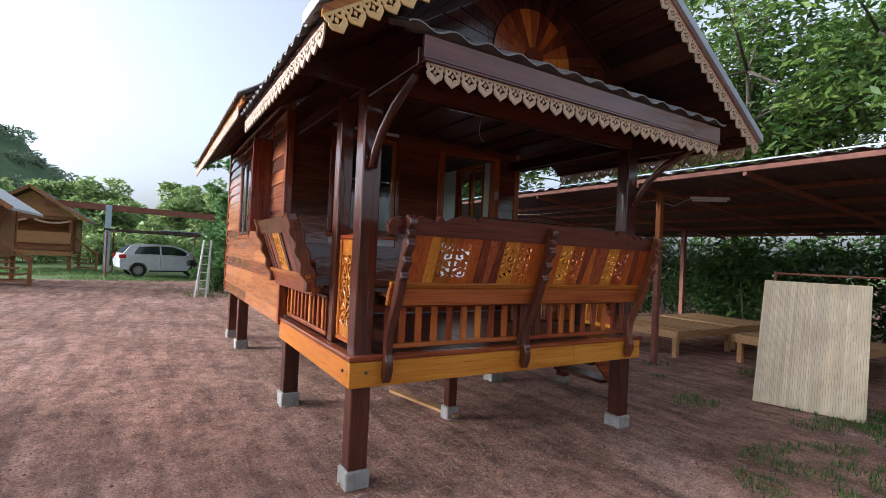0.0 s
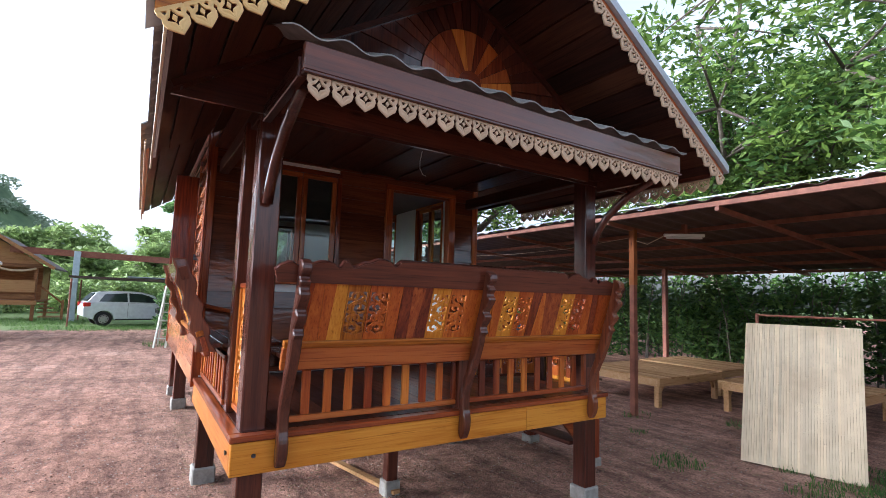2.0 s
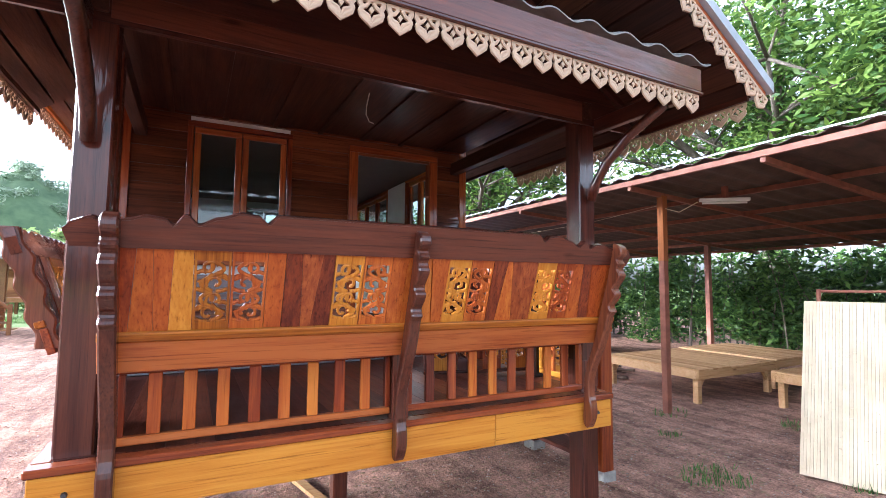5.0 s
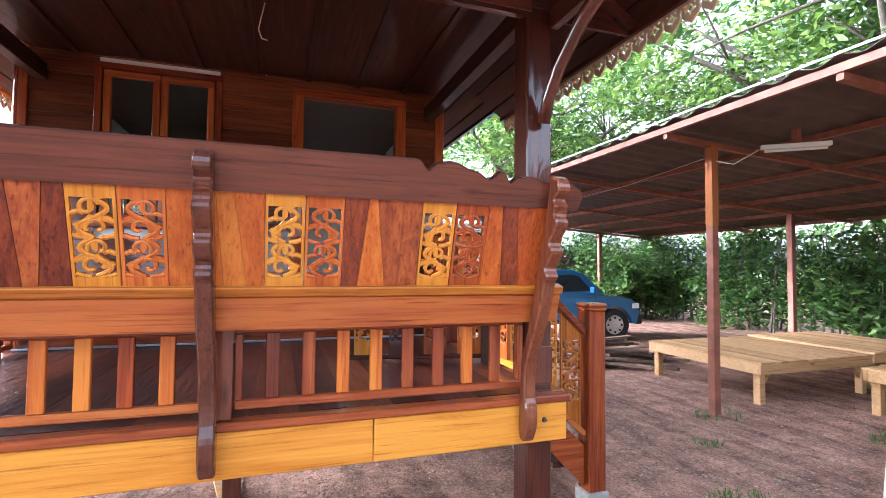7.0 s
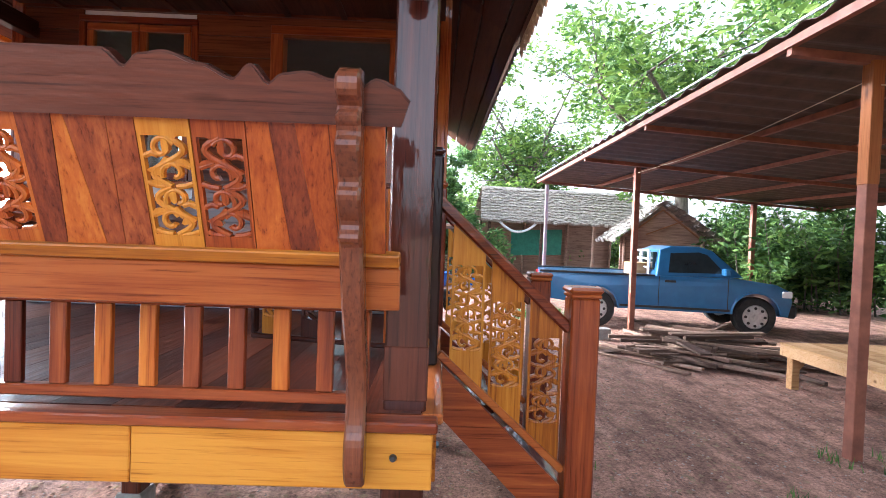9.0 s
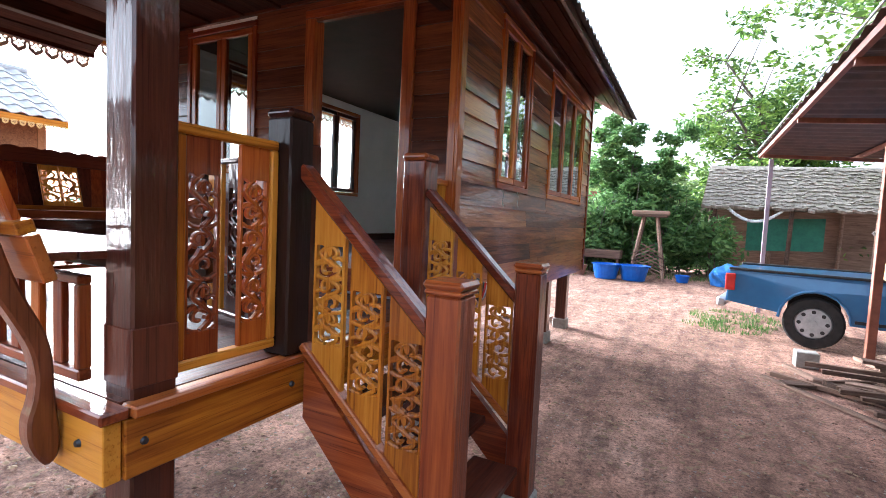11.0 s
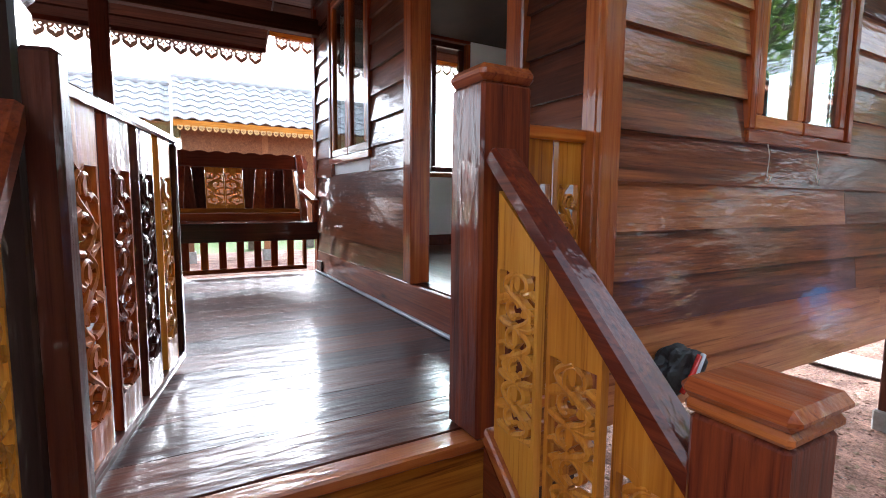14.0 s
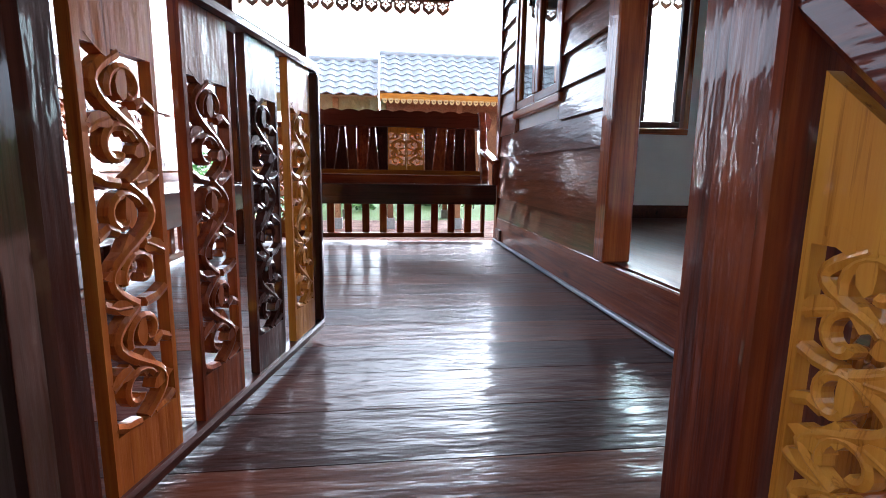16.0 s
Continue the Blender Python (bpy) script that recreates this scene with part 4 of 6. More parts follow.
# ---- yard ----
def dirt():
    m, n, l, b = material("red_dirt", 0.95)
    tc = n.new("ShaderNodeTexCoord")

    def noise_at(scale, detail, rough=0.6):
        k = n.new("ShaderNodeTexNoise")
        k.inputs["Scale"].default_value = scale
        k.inputs["Detail"].default_value = detail
        k.inputs["Roughness"].default_value = rough
        l.new(tc.outputs["Object"], k.inputs[0])
        return k
    big, mid, fine = noise_at(0.55, 4), noise_at(5, 6, 0.7), noise_at(48, 6, 0.8)
    trk = n.new("ShaderNodeMapping")
    trk.inputs["Scale"].default_value = (2.6, 0.45, 1)
    trk.inputs["Rotation"].default_value = (0, 0, 0.25)
    l.new(tc.outputs["Object"], trk.inputs[0])
    streak = noise_at(1.4, 7, 0.7)
    l.new(trk.outputs[0], streak.inputs[0])
    r4 = ramp(n, [(0.40, (0.55, 0.50, 0.48)), (0.56, (1.18, 1.15, 1.12))])
    l.new(streak.outputs[0], r4.inputs[0])
    r1 = ramp(n, [(0.3, (0.26, 0.145, 0.105)), (0.55, (0.40, 0.23, 0.172)), (0.75, (0.52, 0.35, 0.28))])
    l.new(big.outputs[0], r1.inputs[0])
    r2 = ramp(n, [(0.36, (0.52, 0.48, 0.46)), (0.52, (0.96, 0.94, 0.92)), (0.64, (1.25, 1.23, 1.2))])
    l.new(mid.outputs[0], r2.inputs[0])
    r3 = ramp(n, [(0.36, (0.35, 0.32, 0.32)), (0.5, (1, 1, 1)), (0.66, (1.7, 1.65, 1.6))])
    l.new(fine.outputs[0], r3.inputs[0])
    col = r1.outputs[0]
    for r in (r2, r3, r4):
        mx = n.new("ShaderNodeMix")
        mx.data_type, mx.blend_type = "RGBA", "MULTIPLY"
        mx.inputs[0].default_value = 0.85
        l.new(col, mx.inputs[6])
        l.new(r.outputs[0], mx.inputs[7])
        col = mx.outputs[2]
    # grass over the far yard and in patches
    sep = n.new("ShaderNodeSeparateXYZ")
    l.new(tc.outputs["Object"], sep.inputs[0])
    far = n.new("ShaderNodeMapRange")
    far.inputs[1].default_value, far.inputs[2].default_value = 19.5, 23.0
    l.new(sep.outputs[1], far.inputs[0])
    west = n.new("ShaderNodeMapRange")
    west.inputs[1].default_value, west.inputs[2].default_value = -10.0, -12.0
    l.new(sep.outputs[0], west.inputs[0])
    mxx = n.new("ShaderNodeMath")
    mxx.operation = "MAXIMUM"
    l.new(far.outputs[0], mxx.inputs[0])
    l.new(west.outputs[0], mxx.inputs[1])
    ad = n.new("ShaderNodeMath")
    ad.operation = "MULTIPLY_ADD"
    ad.inputs[1].default_value = 1.3
    l.new(mxx.outputs[0], ad.inputs[0])
    l.new(mid.outputs[0], ad.inputs[2])
    cut_ = ramp(n, [(0.78, (0, 0, 0)), (0.98, (1, 1, 1))])
    l.new(ad.outputs[0], cut_.inputs[0])
    gm = n.new("ShaderNodeMix")
    gm.data_type = "RGBA"
    l.new(cut_.outputs[0], gm.inputs[0])
    l.new(col, gm.inputs[6])
    gm.inputs[7].default_value = (0.13, 0.19, 0.055, 1)
    l.new(gm.outputs[2], b.inputs["Base Color"])
    sm = n.new("ShaderNodeMath")
    sm.operation = "MULTIPLY_ADD"
    sm.inputs[1].default_value = 0.35
    l.new(fine.outputs[0], sm.inputs[0])
    l.new(mid.outputs[0], sm.inputs[2])
    bump(n, l, b, sm.outputs[0], 0.9, 0.06)
    return m


M_DIRT = dirt()
gn = 90
gs = [-420, -150, -60] + [-30 + 60 * i / gn for i in range(gn + 1)] + [60, 150, 420]
vs, fs = [], []
for y in gs:
    for x in gs:
        k = 0.022 * (noise.noise(Vector((x * 0.9, y * 0.9, 3))) + 0.6 * noise.noise(Vector((x * 2.3, y * 2.3, 7)))) if abs(x) < 31 and abs(y) < 31 else 0
        vs.append((x, y + 8, k - 0.012))
for j in range(len(gs) - 1):
    for i in range(len(gs) - 1):
        a = j * len(gs) + i
        fs.append((a, a + 1, a + 1 + len(gs), a + len(gs)))
sheet("ground", vs, fs, M_DIRT, "bare reddish dirt yard with gravel, grass further off", "ground", "structure", smooth=True)

M_STONE = plain("pale_gravel", (0.22, 0.16, 0.13), (0.48, 0.40, 0.34), 20, 0.9, vary=0.4)
M_CHIP = plain("dry_wood_chips", (0.20, 0.12, 0.07), (0.38, 0.26, 0.16), 20, 0.9, vary=0.4)
rng = np.random.default_rng(4)


def scatter(name, label, n, area, size, mat, flat=0.5, keep=None):
    """Small uneven stones or chips strewn over a stretch of ground."""
    vs, fs = [], []
    x0, x1, y0, y1 = area
    k = 0
    while k < n:
        x, y = rng.uniform(x0, x1), rng.uniform(y0, y1)
        k += 1
        s = size * rng.uniform(0.4, 1.5)
        a = rng.uniform(0, 6.3)
        ca, sa = math.cos(a), math.sin(a)
        b = len(vs)
        lx, ly = s * rng.uniform(0.5, 1.0), s * rng.uniform(0.35, 0.7)
        for u, v, w in ((1, 0, 0.3), (0.2, 1, 0.2), (-1, 0.3, 0.35), (-0.1, -1, 0.25), (0.05, 0.05, 1.0)):
            vs.append((x + (u * lx) * ca - (v * ly) * sa, y + (u * lx) * sa + (v * ly) * ca, w * s * flat - 0.002))
        fs += [(b, b + 1, b + 4), (b + 1, b + 2, b + 4), (b + 2, b + 3, b + 4), (b + 3, b, b + 4)]
    return sheet(name, vs, fs, mat, label, name.replace("_", " "), "stuff")


scatter("gravel", "pale gravel strewn over the dirt yard", 26000, (-5, 7.5, -4, 11), 0.012, M_STONE)
M_CLOD = plain("red_clod", (0.12, 0.062, 0.042), (0.40, 0.23, 0.165), 20, 0.95, vary=0.5)
scatter("clods", "loose red clods and crumbs of dirt on the yard", 26000, (-6, 8, -4, 13), 0.017, M_CLOD)
scatter("wood_chips", "dry wood chips on the ground below the house", 7000, (0, 5.5, -0.6, 9), 0.026, M_CHIP, 0.2)

M_GRASS = leaf_mat("grass_blade", (0.04, 0.09, 0.02), (0.14, 0.24, 0.05))


def grass(label, spots, per, h):
    vs, fs = [], []
    for cx, cy, rx, ry in spots:
        for _ in range(int(per * rx * ry)):
            a, r = rng.uniform(0, 6.3), math.sqrt(rng.uniform(0, 1))
            x, y = cx + rx * r * math.cos(a), cy + ry * r * math.sin(a)
            if noise.noise(Vector((x * 3, y * 3, 1))) < -0.12:
                continue
            t = rng.uniform(0, 6.3)
            hh = h * rng.uniform(0.4, 1.3)
            w = 0.006
            b = len(vs)
            dx, dy = math.cos(t), math.sin(t)
            ln = rng.uniform(0.2, 0.9) * hh
            vs += [(x - dy * w, y + dx * w, -0.01), (x + dy * w, y - dx * w, -0.01), (x + dx * ln, y + dy * ln, hh)]
            fs.append((b, b + 1, b + 2))
    return sheet("grass", vs, fs, M_GRASS, label, "grass", "stuff")


grass("short green grass patches in the dirt", [(3.6, -1.7, 1.1, 0.9), (5.6, -0.7, 0.9, 0.45), (4.6, 0.3, 0.35, 0.25), (6.1, 1.9, 0.25, 0.2), (5.3, 1.3, 0.15, 0.12), (6.0, -1.6, 1.2, 0.7), (5.0, 7.9, 0.6, 0.5),
                                             (5.2, 8.8, 0.7, 0.9), (4.2, 1.6, 0.12, 0.1), (7.0, 0.8, 0.3, 0.2)], 2600, 0.06)
grass("grass along the far edge of the yard", [(-1, 21, 3.4, 1.4), (0.7, 14.0, 1.0, 0.8), (-5, 25, 3, 2.5), (3.4, 15.6, 2.5, 0.8)], 900, 0.12)

# ---- open shed ----
M_RUST = plain("brown_roof_sheet", (0.045, 0.034, 0.030), (0.10, 0.062, 0.05), 5, 0.7, relief=0.2, vary=0.1)
M_STEEL = plain("rust_red_steel", (0.16, 0.055, 0.035), (0.27, 0.10, 0.06), 8, 0.6, relief=0.1)
shed = thing("open_shed", "open shed with low corrugated sheet roof on steel posts", "shed")
SZ0, SZ1, SXA, SXB, SYA, SYB = 3.02, 2.58, 5.45, 12.6, -7.0, 10.4
sz = lambda x: SZ0 + (SZ1 - SZ0) * (x - SXA) / (SXB - SXA)
n = 2 * 4 * 58
vs, fs = [], []
for x in (SXA, SXB):
    for k in range(n + 1):
        y = SYA + (SYB - SYA) * k / n
        for t in (0, 0.006):
            vs.append((x, y, sz(x) + 0.018 * math.sin(math.pi * k / 4) + t))
m = (n + 1) * 2
for k in range(n):
    a = k * 2
    fs += [(a + 1, a + 3, m + a + 3, m + a + 1), (a, m + a, m + a + 2, a + 2), (a, a + 2, a + 3, a + 1)]
sheet("shed_roof_sheet", vs, fs, M_RUST, parent=shed)
for x in (5.51, 6.9, 8.2, 9.6, 11.0, 12.4):
    part("purlin", boxm(x - 0.025, x + 0.025, SYA, SYB, sz(x) - 0.085, sz(x) - 0.022), M_STEEL, shed)
for y in (-5.6, -2.6, 0.3, 1.95, 4.3, 6.64, 9.9):
    part("rafter", barm((SXA + 0.05, y, sz(SXA) - 0.115), (SXB - 0.05, y, sz(SXB) - 0.115), 0.05, 0.06), M_STEEL, shed)
M_ORPOST = wood("raw_orange_post", [(0.26, 0.09, 0.03), (0.42, 0.17, 0.06)], "z", 0.6, 0.1)
M_PURP = plain("mauve_steel_pole", (0.30, 0.22, 0.26), (0.42, 0.34, 0.38), 6, 0.5, 0.2)
for x, y, s, mt in ((6.12, 1.95, 0.085, M_STEEL), (6.43, 6.7, 0.09, M_STEEL), (6.35, -1.75, 0.085, M_STEEL), (5.65, 10.0, 0.07, M_PURP), (10.6, 9.9, 0.1, M_STEEL), (10.6, 4.3, 0.1, M_STEEL), (10.6, -0.6, 0.1, M_STEEL)):
    part("shed_post", boxm(x - s / 2, x + s / 2, y - s / 2, y + s / 2, -0.02, sz(x) - 0.15, bev=0.004), mt, shed)
part("shed_edge", barm((SXA - 0.01, SYA, SZ0 + 0.03), (SXA - 0.01, SYB, SZ0 + 0.03), 0.012, 0.016), M_FLASH, shed, "bright roof edge")
part("post_sleeve", boxm(6.12 - 0.046, 6.12 + 0.046, 1.904, 1.996, 1.98, 2.86, bev=0.004), M_ORPOST, shed, "orange painted upper post")
M_TUBE = plain("white_lamp_body", (0.75, 0.75, 0.72), (0.82, 0.82, 0.78), 4, 0.4)
lamp = thing("tube_light", "white fluorescent batten light, unlit, under the shed roof", "light", barm((6.33, 1.55, 2.76), (6.80, 1.18, 2.76), 0.05, 0.045, bev=0.006), M_TUBE)
part("lamp_tube", tube(bmesh.new(), [(6.36, 1.53, 2.72), (6.77, 1.20, 2.72)], 0.015, 8), M_TUBE, lamp, smooth=True)
part("lamp_bracket", boxm(6.54, 6.60, 1.33, 1.39, 2.78, 2.93), M_STEEL, lamp)
M_CABLE = plain("pale_cable", (0.5, 0.42, 0.3), (0.6, 0.5, 0.38), 5, 0.6)
thing("cable", "thin pale cable slung along the shed posts", "cable", tube(bmesh.new(), [(6.12, 1.95, 2.70), (6.2, 1.75, 2.62), (6.33, 1.57, 2.74)], 0.006, 5), M_CABLE)
thing("cable", "thin pale cable slung along the shed posts", "cable", tube(bmesh.new(), [(6.43, 6.7, 2.72), (6.3, 5.0, 2.66), (6.2, 3.4, 2.66), (6.12, 1.98, 2.74)], 0.004, 5), M_CABLE)

# bamboo platforms
M_PALE = wood("pale_raw_timber", [(0.34, 0.18, 0.075), (0.48, 0.28, 0.13), (0.58, 0.37, 0.20)], "x", 0.7, 0.0)


def platform_bed(label, x0, y0, w, d, h=0.46, rot=0):
    ob = thing("platform_bed", label, "platform bed", m=pose(x0, y0, 0, 0, 0, rot), group="platform beds under the shed")
    for a, b, c, e in ((0, w, 0, 0.045), (0, w, d - 0.045, d), (0, 0.045, 0.046, d - 0.046), (w - 0.045, w, 0.046, d - 0.046)):
        part("side_rail", boxm(a, b, c, e, h - 0.12, h - 0.004, bev=0.004), M_PALE, ob)
    k = int(w / 0.1)
    for j in range(k):
        part("deck_board", boxm(j * w / k + 0.002, (j + 1) * w / k - 0.002, -0.01, d + 0.01, h - 0.003, h + 0.018), M_PALE, ob)
    for a in (0.05, w - 0.13):
        for c in (0.05, d - 0.13):
            part("leg", boxm(a, a + 0.085, c, c + 0.085, -0.01, h - 0.005, bev=0.005), M_PALE, ob)
            part("corner_brace", barm((a + 0.04, c + 0.04, h - 0.30), (a + (0.2 if a < 0.1 else -0.12), c + 0.04, h - 0.1), 0.03, 0.04), M_PALE, ob)
    return ob


platform_bed("low platform bed of pale raw timber under the shed", 6.85, 2.0, 1.9, 1.72)
platform_bed("low platform bed of pale raw timber under the shed", 8.95, 2.1, 1.6, 1.75)
platform_bed("low pale timber platform bed further out in the yard", 7.7, -0.2, 1.9, 1.7)

# leaning bamboo mat
M_BAMB = plain("split_bamboo", (0.52, 0.40, 0.25), (0.68, 0.56, 0.38), 4, 0.55, relief=0.1, vary=0.3)
mat_m = Matrix.Translation((5.33, 0.02, 0.0)) @ Matrix.Rotation(math.atan2(-1.02, 0.27), 4, "Z") @ Matrix.Rotation(radians(-18), 4, "X")
mat_ob = thing("bamboo_panel", "large pale split-bamboo panel leaning at the shed edge", "bamboo panel", m=Matrix())
mr_ = random.Random(8)
kk = 44
for j in range(kk):
    w0, w1 = 1.07 * j / kk, 1.07 * (j + 1) / kk
    t = 0.006 + mr_.uniform(0, 0.003)
    z = 0.0
    cutz = [0.0] + sorted(mr_.uniform(0.2, 1.4) for _ in range(2)) + [1.58]
    bm = bmesh.new()
    for a, b in zip(cutz, cutz[1:]):
        box(bm, w0 + 0.0008, w1 - 0.0008, -t, t, a + 0.001, b - 0.001)
    bm.transform(mat_m)
    part("bamboo_strip", bm, M_BAMB, mat_ob)
rail = thing("drying_rail", "thin steel rail on posts behind the bamboo panel", "rail")
for x, y in ((5.98, 0.1), (6.35, -1.3), (6.6, -2.4)):
    part("rail_post", tube(bmesh.new(), [(x, y, -0.02), (x, y, 1.62)], 0.02, 8), M_STEEL, rail)
part("rail_bar", tube(bmesh.new(), [(5.98, 0.1, 1.60), (6.35, -1.3, 1.6), (6.6, -2.4, 1.6)], 0.014, 6), M_STEEL, rail)

# timber pile
M_OLD = wood("old_grey_timber", [(0.07, 0.045, 0.035), (0.16, 0.10, 0.075), (0.30, 0.20, 0.15)], "x", 0.85, 0.0)
pr = random.Random(12)
for k in range(84):
    L = pr.uniform(0.5, 1.6)
    x, y = 6.75 + pr.gauss(0, 0.45), 5.0 + pr.gauss(0, 0.42)
    lvl = max(0.0, 0.46 - 0.46 * math.hypot((x - 6.75) / 1.0, (y - 5.0) / 0.9)) * pr.random()
    a = radians(pr.gauss(-20, 32))
    w, h = pr.choice(((0.06, 0.03), (0.1, 0.025), (0.045, 0.045), (0.14, 0.03)))
    ob = thing("timber_offcut", "weathered offcut of timber on the scrap pile", "timber", boxm(-L / 2, L / 2, -w / 2, w / 2, 0, h, bev=0.003), M_OLD, group="scrap timber pile",
               m=Matrix.Translation((x, y, lvl)) @ Matrix.Rotation(a, 4, "Z") @ Matrix.Rotation(pr.gauss(0, 0.03), 4, "Y"))
thing("plank_on_ground", "loose reddish plank lying below the veranda", "plank", barm((1.30, 2.0, 0.03), (1.52, 0.95, 0.03), 0.07, 0.03), M_PALE)
thing("concrete_block", "grey concrete block by the scrap timber", "block", boxm(5.58, 5.80, 5.9, 6.08, -0.01, 0.17, bev=0.01), M_CONC)
M_SHEET = plain("white_board", (0.66, 0.64, 0.58), (0.74, 0.72, 0.66), 5, 0.7)
thing("white_sheet", "white board lying on the ground below the house", "board", boxm(1.75, 2.55, 6.3, 6.9, 0.005, 0.018), M_SHEET, m=pose(0, 0, 0))

# ---- vehicles ----
def paint(name, c, metal=0.3):
    m, n, l, b = material(name, 0.32, metal, 0.8)
    tc = n.new("ShaderNodeTexCoord")
    k = n.new("ShaderNodeTexNoise")
    k.inputs["Scale"].default_value = 7
    k.inputs["Detail"].default_value = 6
    l.new(tc.outputs["Object"], k.inputs[0])
    r = ramp(n, [(0.35, tuple(v * 0.85 for v in c)), (0.7, c)])
    l.new(k.outputs[0], r.inputs[0])
    l.new(r.outputs[0], b.inputs["Base Color"])
    return m


M_BLUE = paint("blue_car_paint", (0.035, 0.155, 0.34))
M_CARW = paint("white_car_paint", (0.72, 0.74, 0.76), 0.0)
M_TYRE = plain("tyre_rubber", (0.012, 0.012, 0.012), (0.03, 0.028, 0.026), 14, 0.85)
M_RIM = plain("steel_rim", (0.35, 0.36, 0.37), (0.55, 0.56, 0.57), 12, 0.35, 0.7)
M_BLK = plain("black_plastic", (0.012, 0.012, 0.013), (0.03, 0.03, 0.032), 10, 0.5)
M_CARGL = plain("tinted_car_glass", (0.012, 0.017, 0.02), (0.025, 0.032, 0.036), 3, 0.06, coat=0.6, relief=0)
M_TAIL = plain("red_tail_lamp", (0.45, 0.02, 0.015), (0.6, 0.04, 0.03), 8, 0.15, coat=0.6)
M_HEAD = plain("clear_head_lamp", (0.6, 0.62, 0.64), (0.75, 0.77, 0.8), 8, 0.1, coat=0.6)


def wheel(owner, x, y, r, w):
    """Wheel with its axle along y."""
    bm = bmesh.new()
    prof = [(r * 0.62, -w / 2), (r * 0.93, -w / 2), (r, -w * 0.32), (r, w * 0.32), (r * 0.93, w / 2), (r * 0.62, w / 2)]
    seg = 28
    rings = [[bm.verts.new((x + a * math.cos(2 * math.pi * k / seg), y + b, r + a * math.sin(2 * math.pi * k / seg))) for k in range(seg)] for a, b in prof]
    for r0, r1 in zip(rings, rings[1:] + rings[:1]):
        for k in range(seg):
            bm.faces.new((r0[k], r0[(k + 1) % seg], r1[(k + 1) % seg], r1[k]))
    wh = part("wheel", bm, M_TYRE, owner, "black rubber tyre on a steel rim", smooth=False)
    bm = bmesh.new()
    s = -1 if y < 0 else 1
    for rr, dy in ((0.62, 0.40), (0.30, 0.34), (0.13, 0.5)):
        c = bmesh.ops.create_cone(bm, cap_ends=True, segments=24, radius1=r * rr, radius2=r * rr * 0.92, depth=w * 0.1)
        bmesh.ops.transform(bm, matrix=Matrix.Translation((x, y + s * w * dy, r)) @ Matrix.Rotation(radians(-90 * s), 4, "X"), verts=c["verts"])
    part("rim", bm, M_RIM, wh)
    for k in range(8):
        a = 2 * math.pi * k / 8
        bm = bmesh.new()
        c = bmesh.ops.create_cone(bm, cap_ends=True, segments=8, radius1=r * 0.075, radius2=r * 0.075, depth=0.01)
        bmesh.ops.transform(bm, matrix=Matrix.Translation((x + r * 0.45 * math.cos(a), y + s * (w * 0.45 + 0.004), r + r * 0.45 * math.sin(a))) @ Matrix.Rotation(radians(90), 4, "X"), verts=c["verts"])
        part("rim_slot", bm, M_BLK, wh)


def arch(cx, r, z0, n=10):
    return [(cx + r * math.cos(math.pi * (1 - k / n)), z0 + r * math.sin(math.pi * (1 - k / n))) for k in range(n + 1)]


def loft(profile, half, pinch=0.0, zp=1.0):
    """Side profile (x, z) drawn out to both sides, narrower above zp."""
    bm = bmesh.new()
    prism(bm, profile, 2 * half, "y", -half)
    for v in bm.verts:
        if v.co.z > zp:
            v.co.y *= 1 - pinch * (v.co.z - zp)
        v.co.y *= 1 - 0.05 * max(0.0, abs(v.co.x) - 1.7)
    es = [e for e in bm.edges if len({round(v.co.y, 4) > 0 for v in e.verts}) == 1 and abs(e.calc_face_angle(0)) > 0.8]
    bmesh.ops.bevel(bm, geom=es, offset=0.025, segments=2, affect="EDGES", profile=0.6)
    return bm


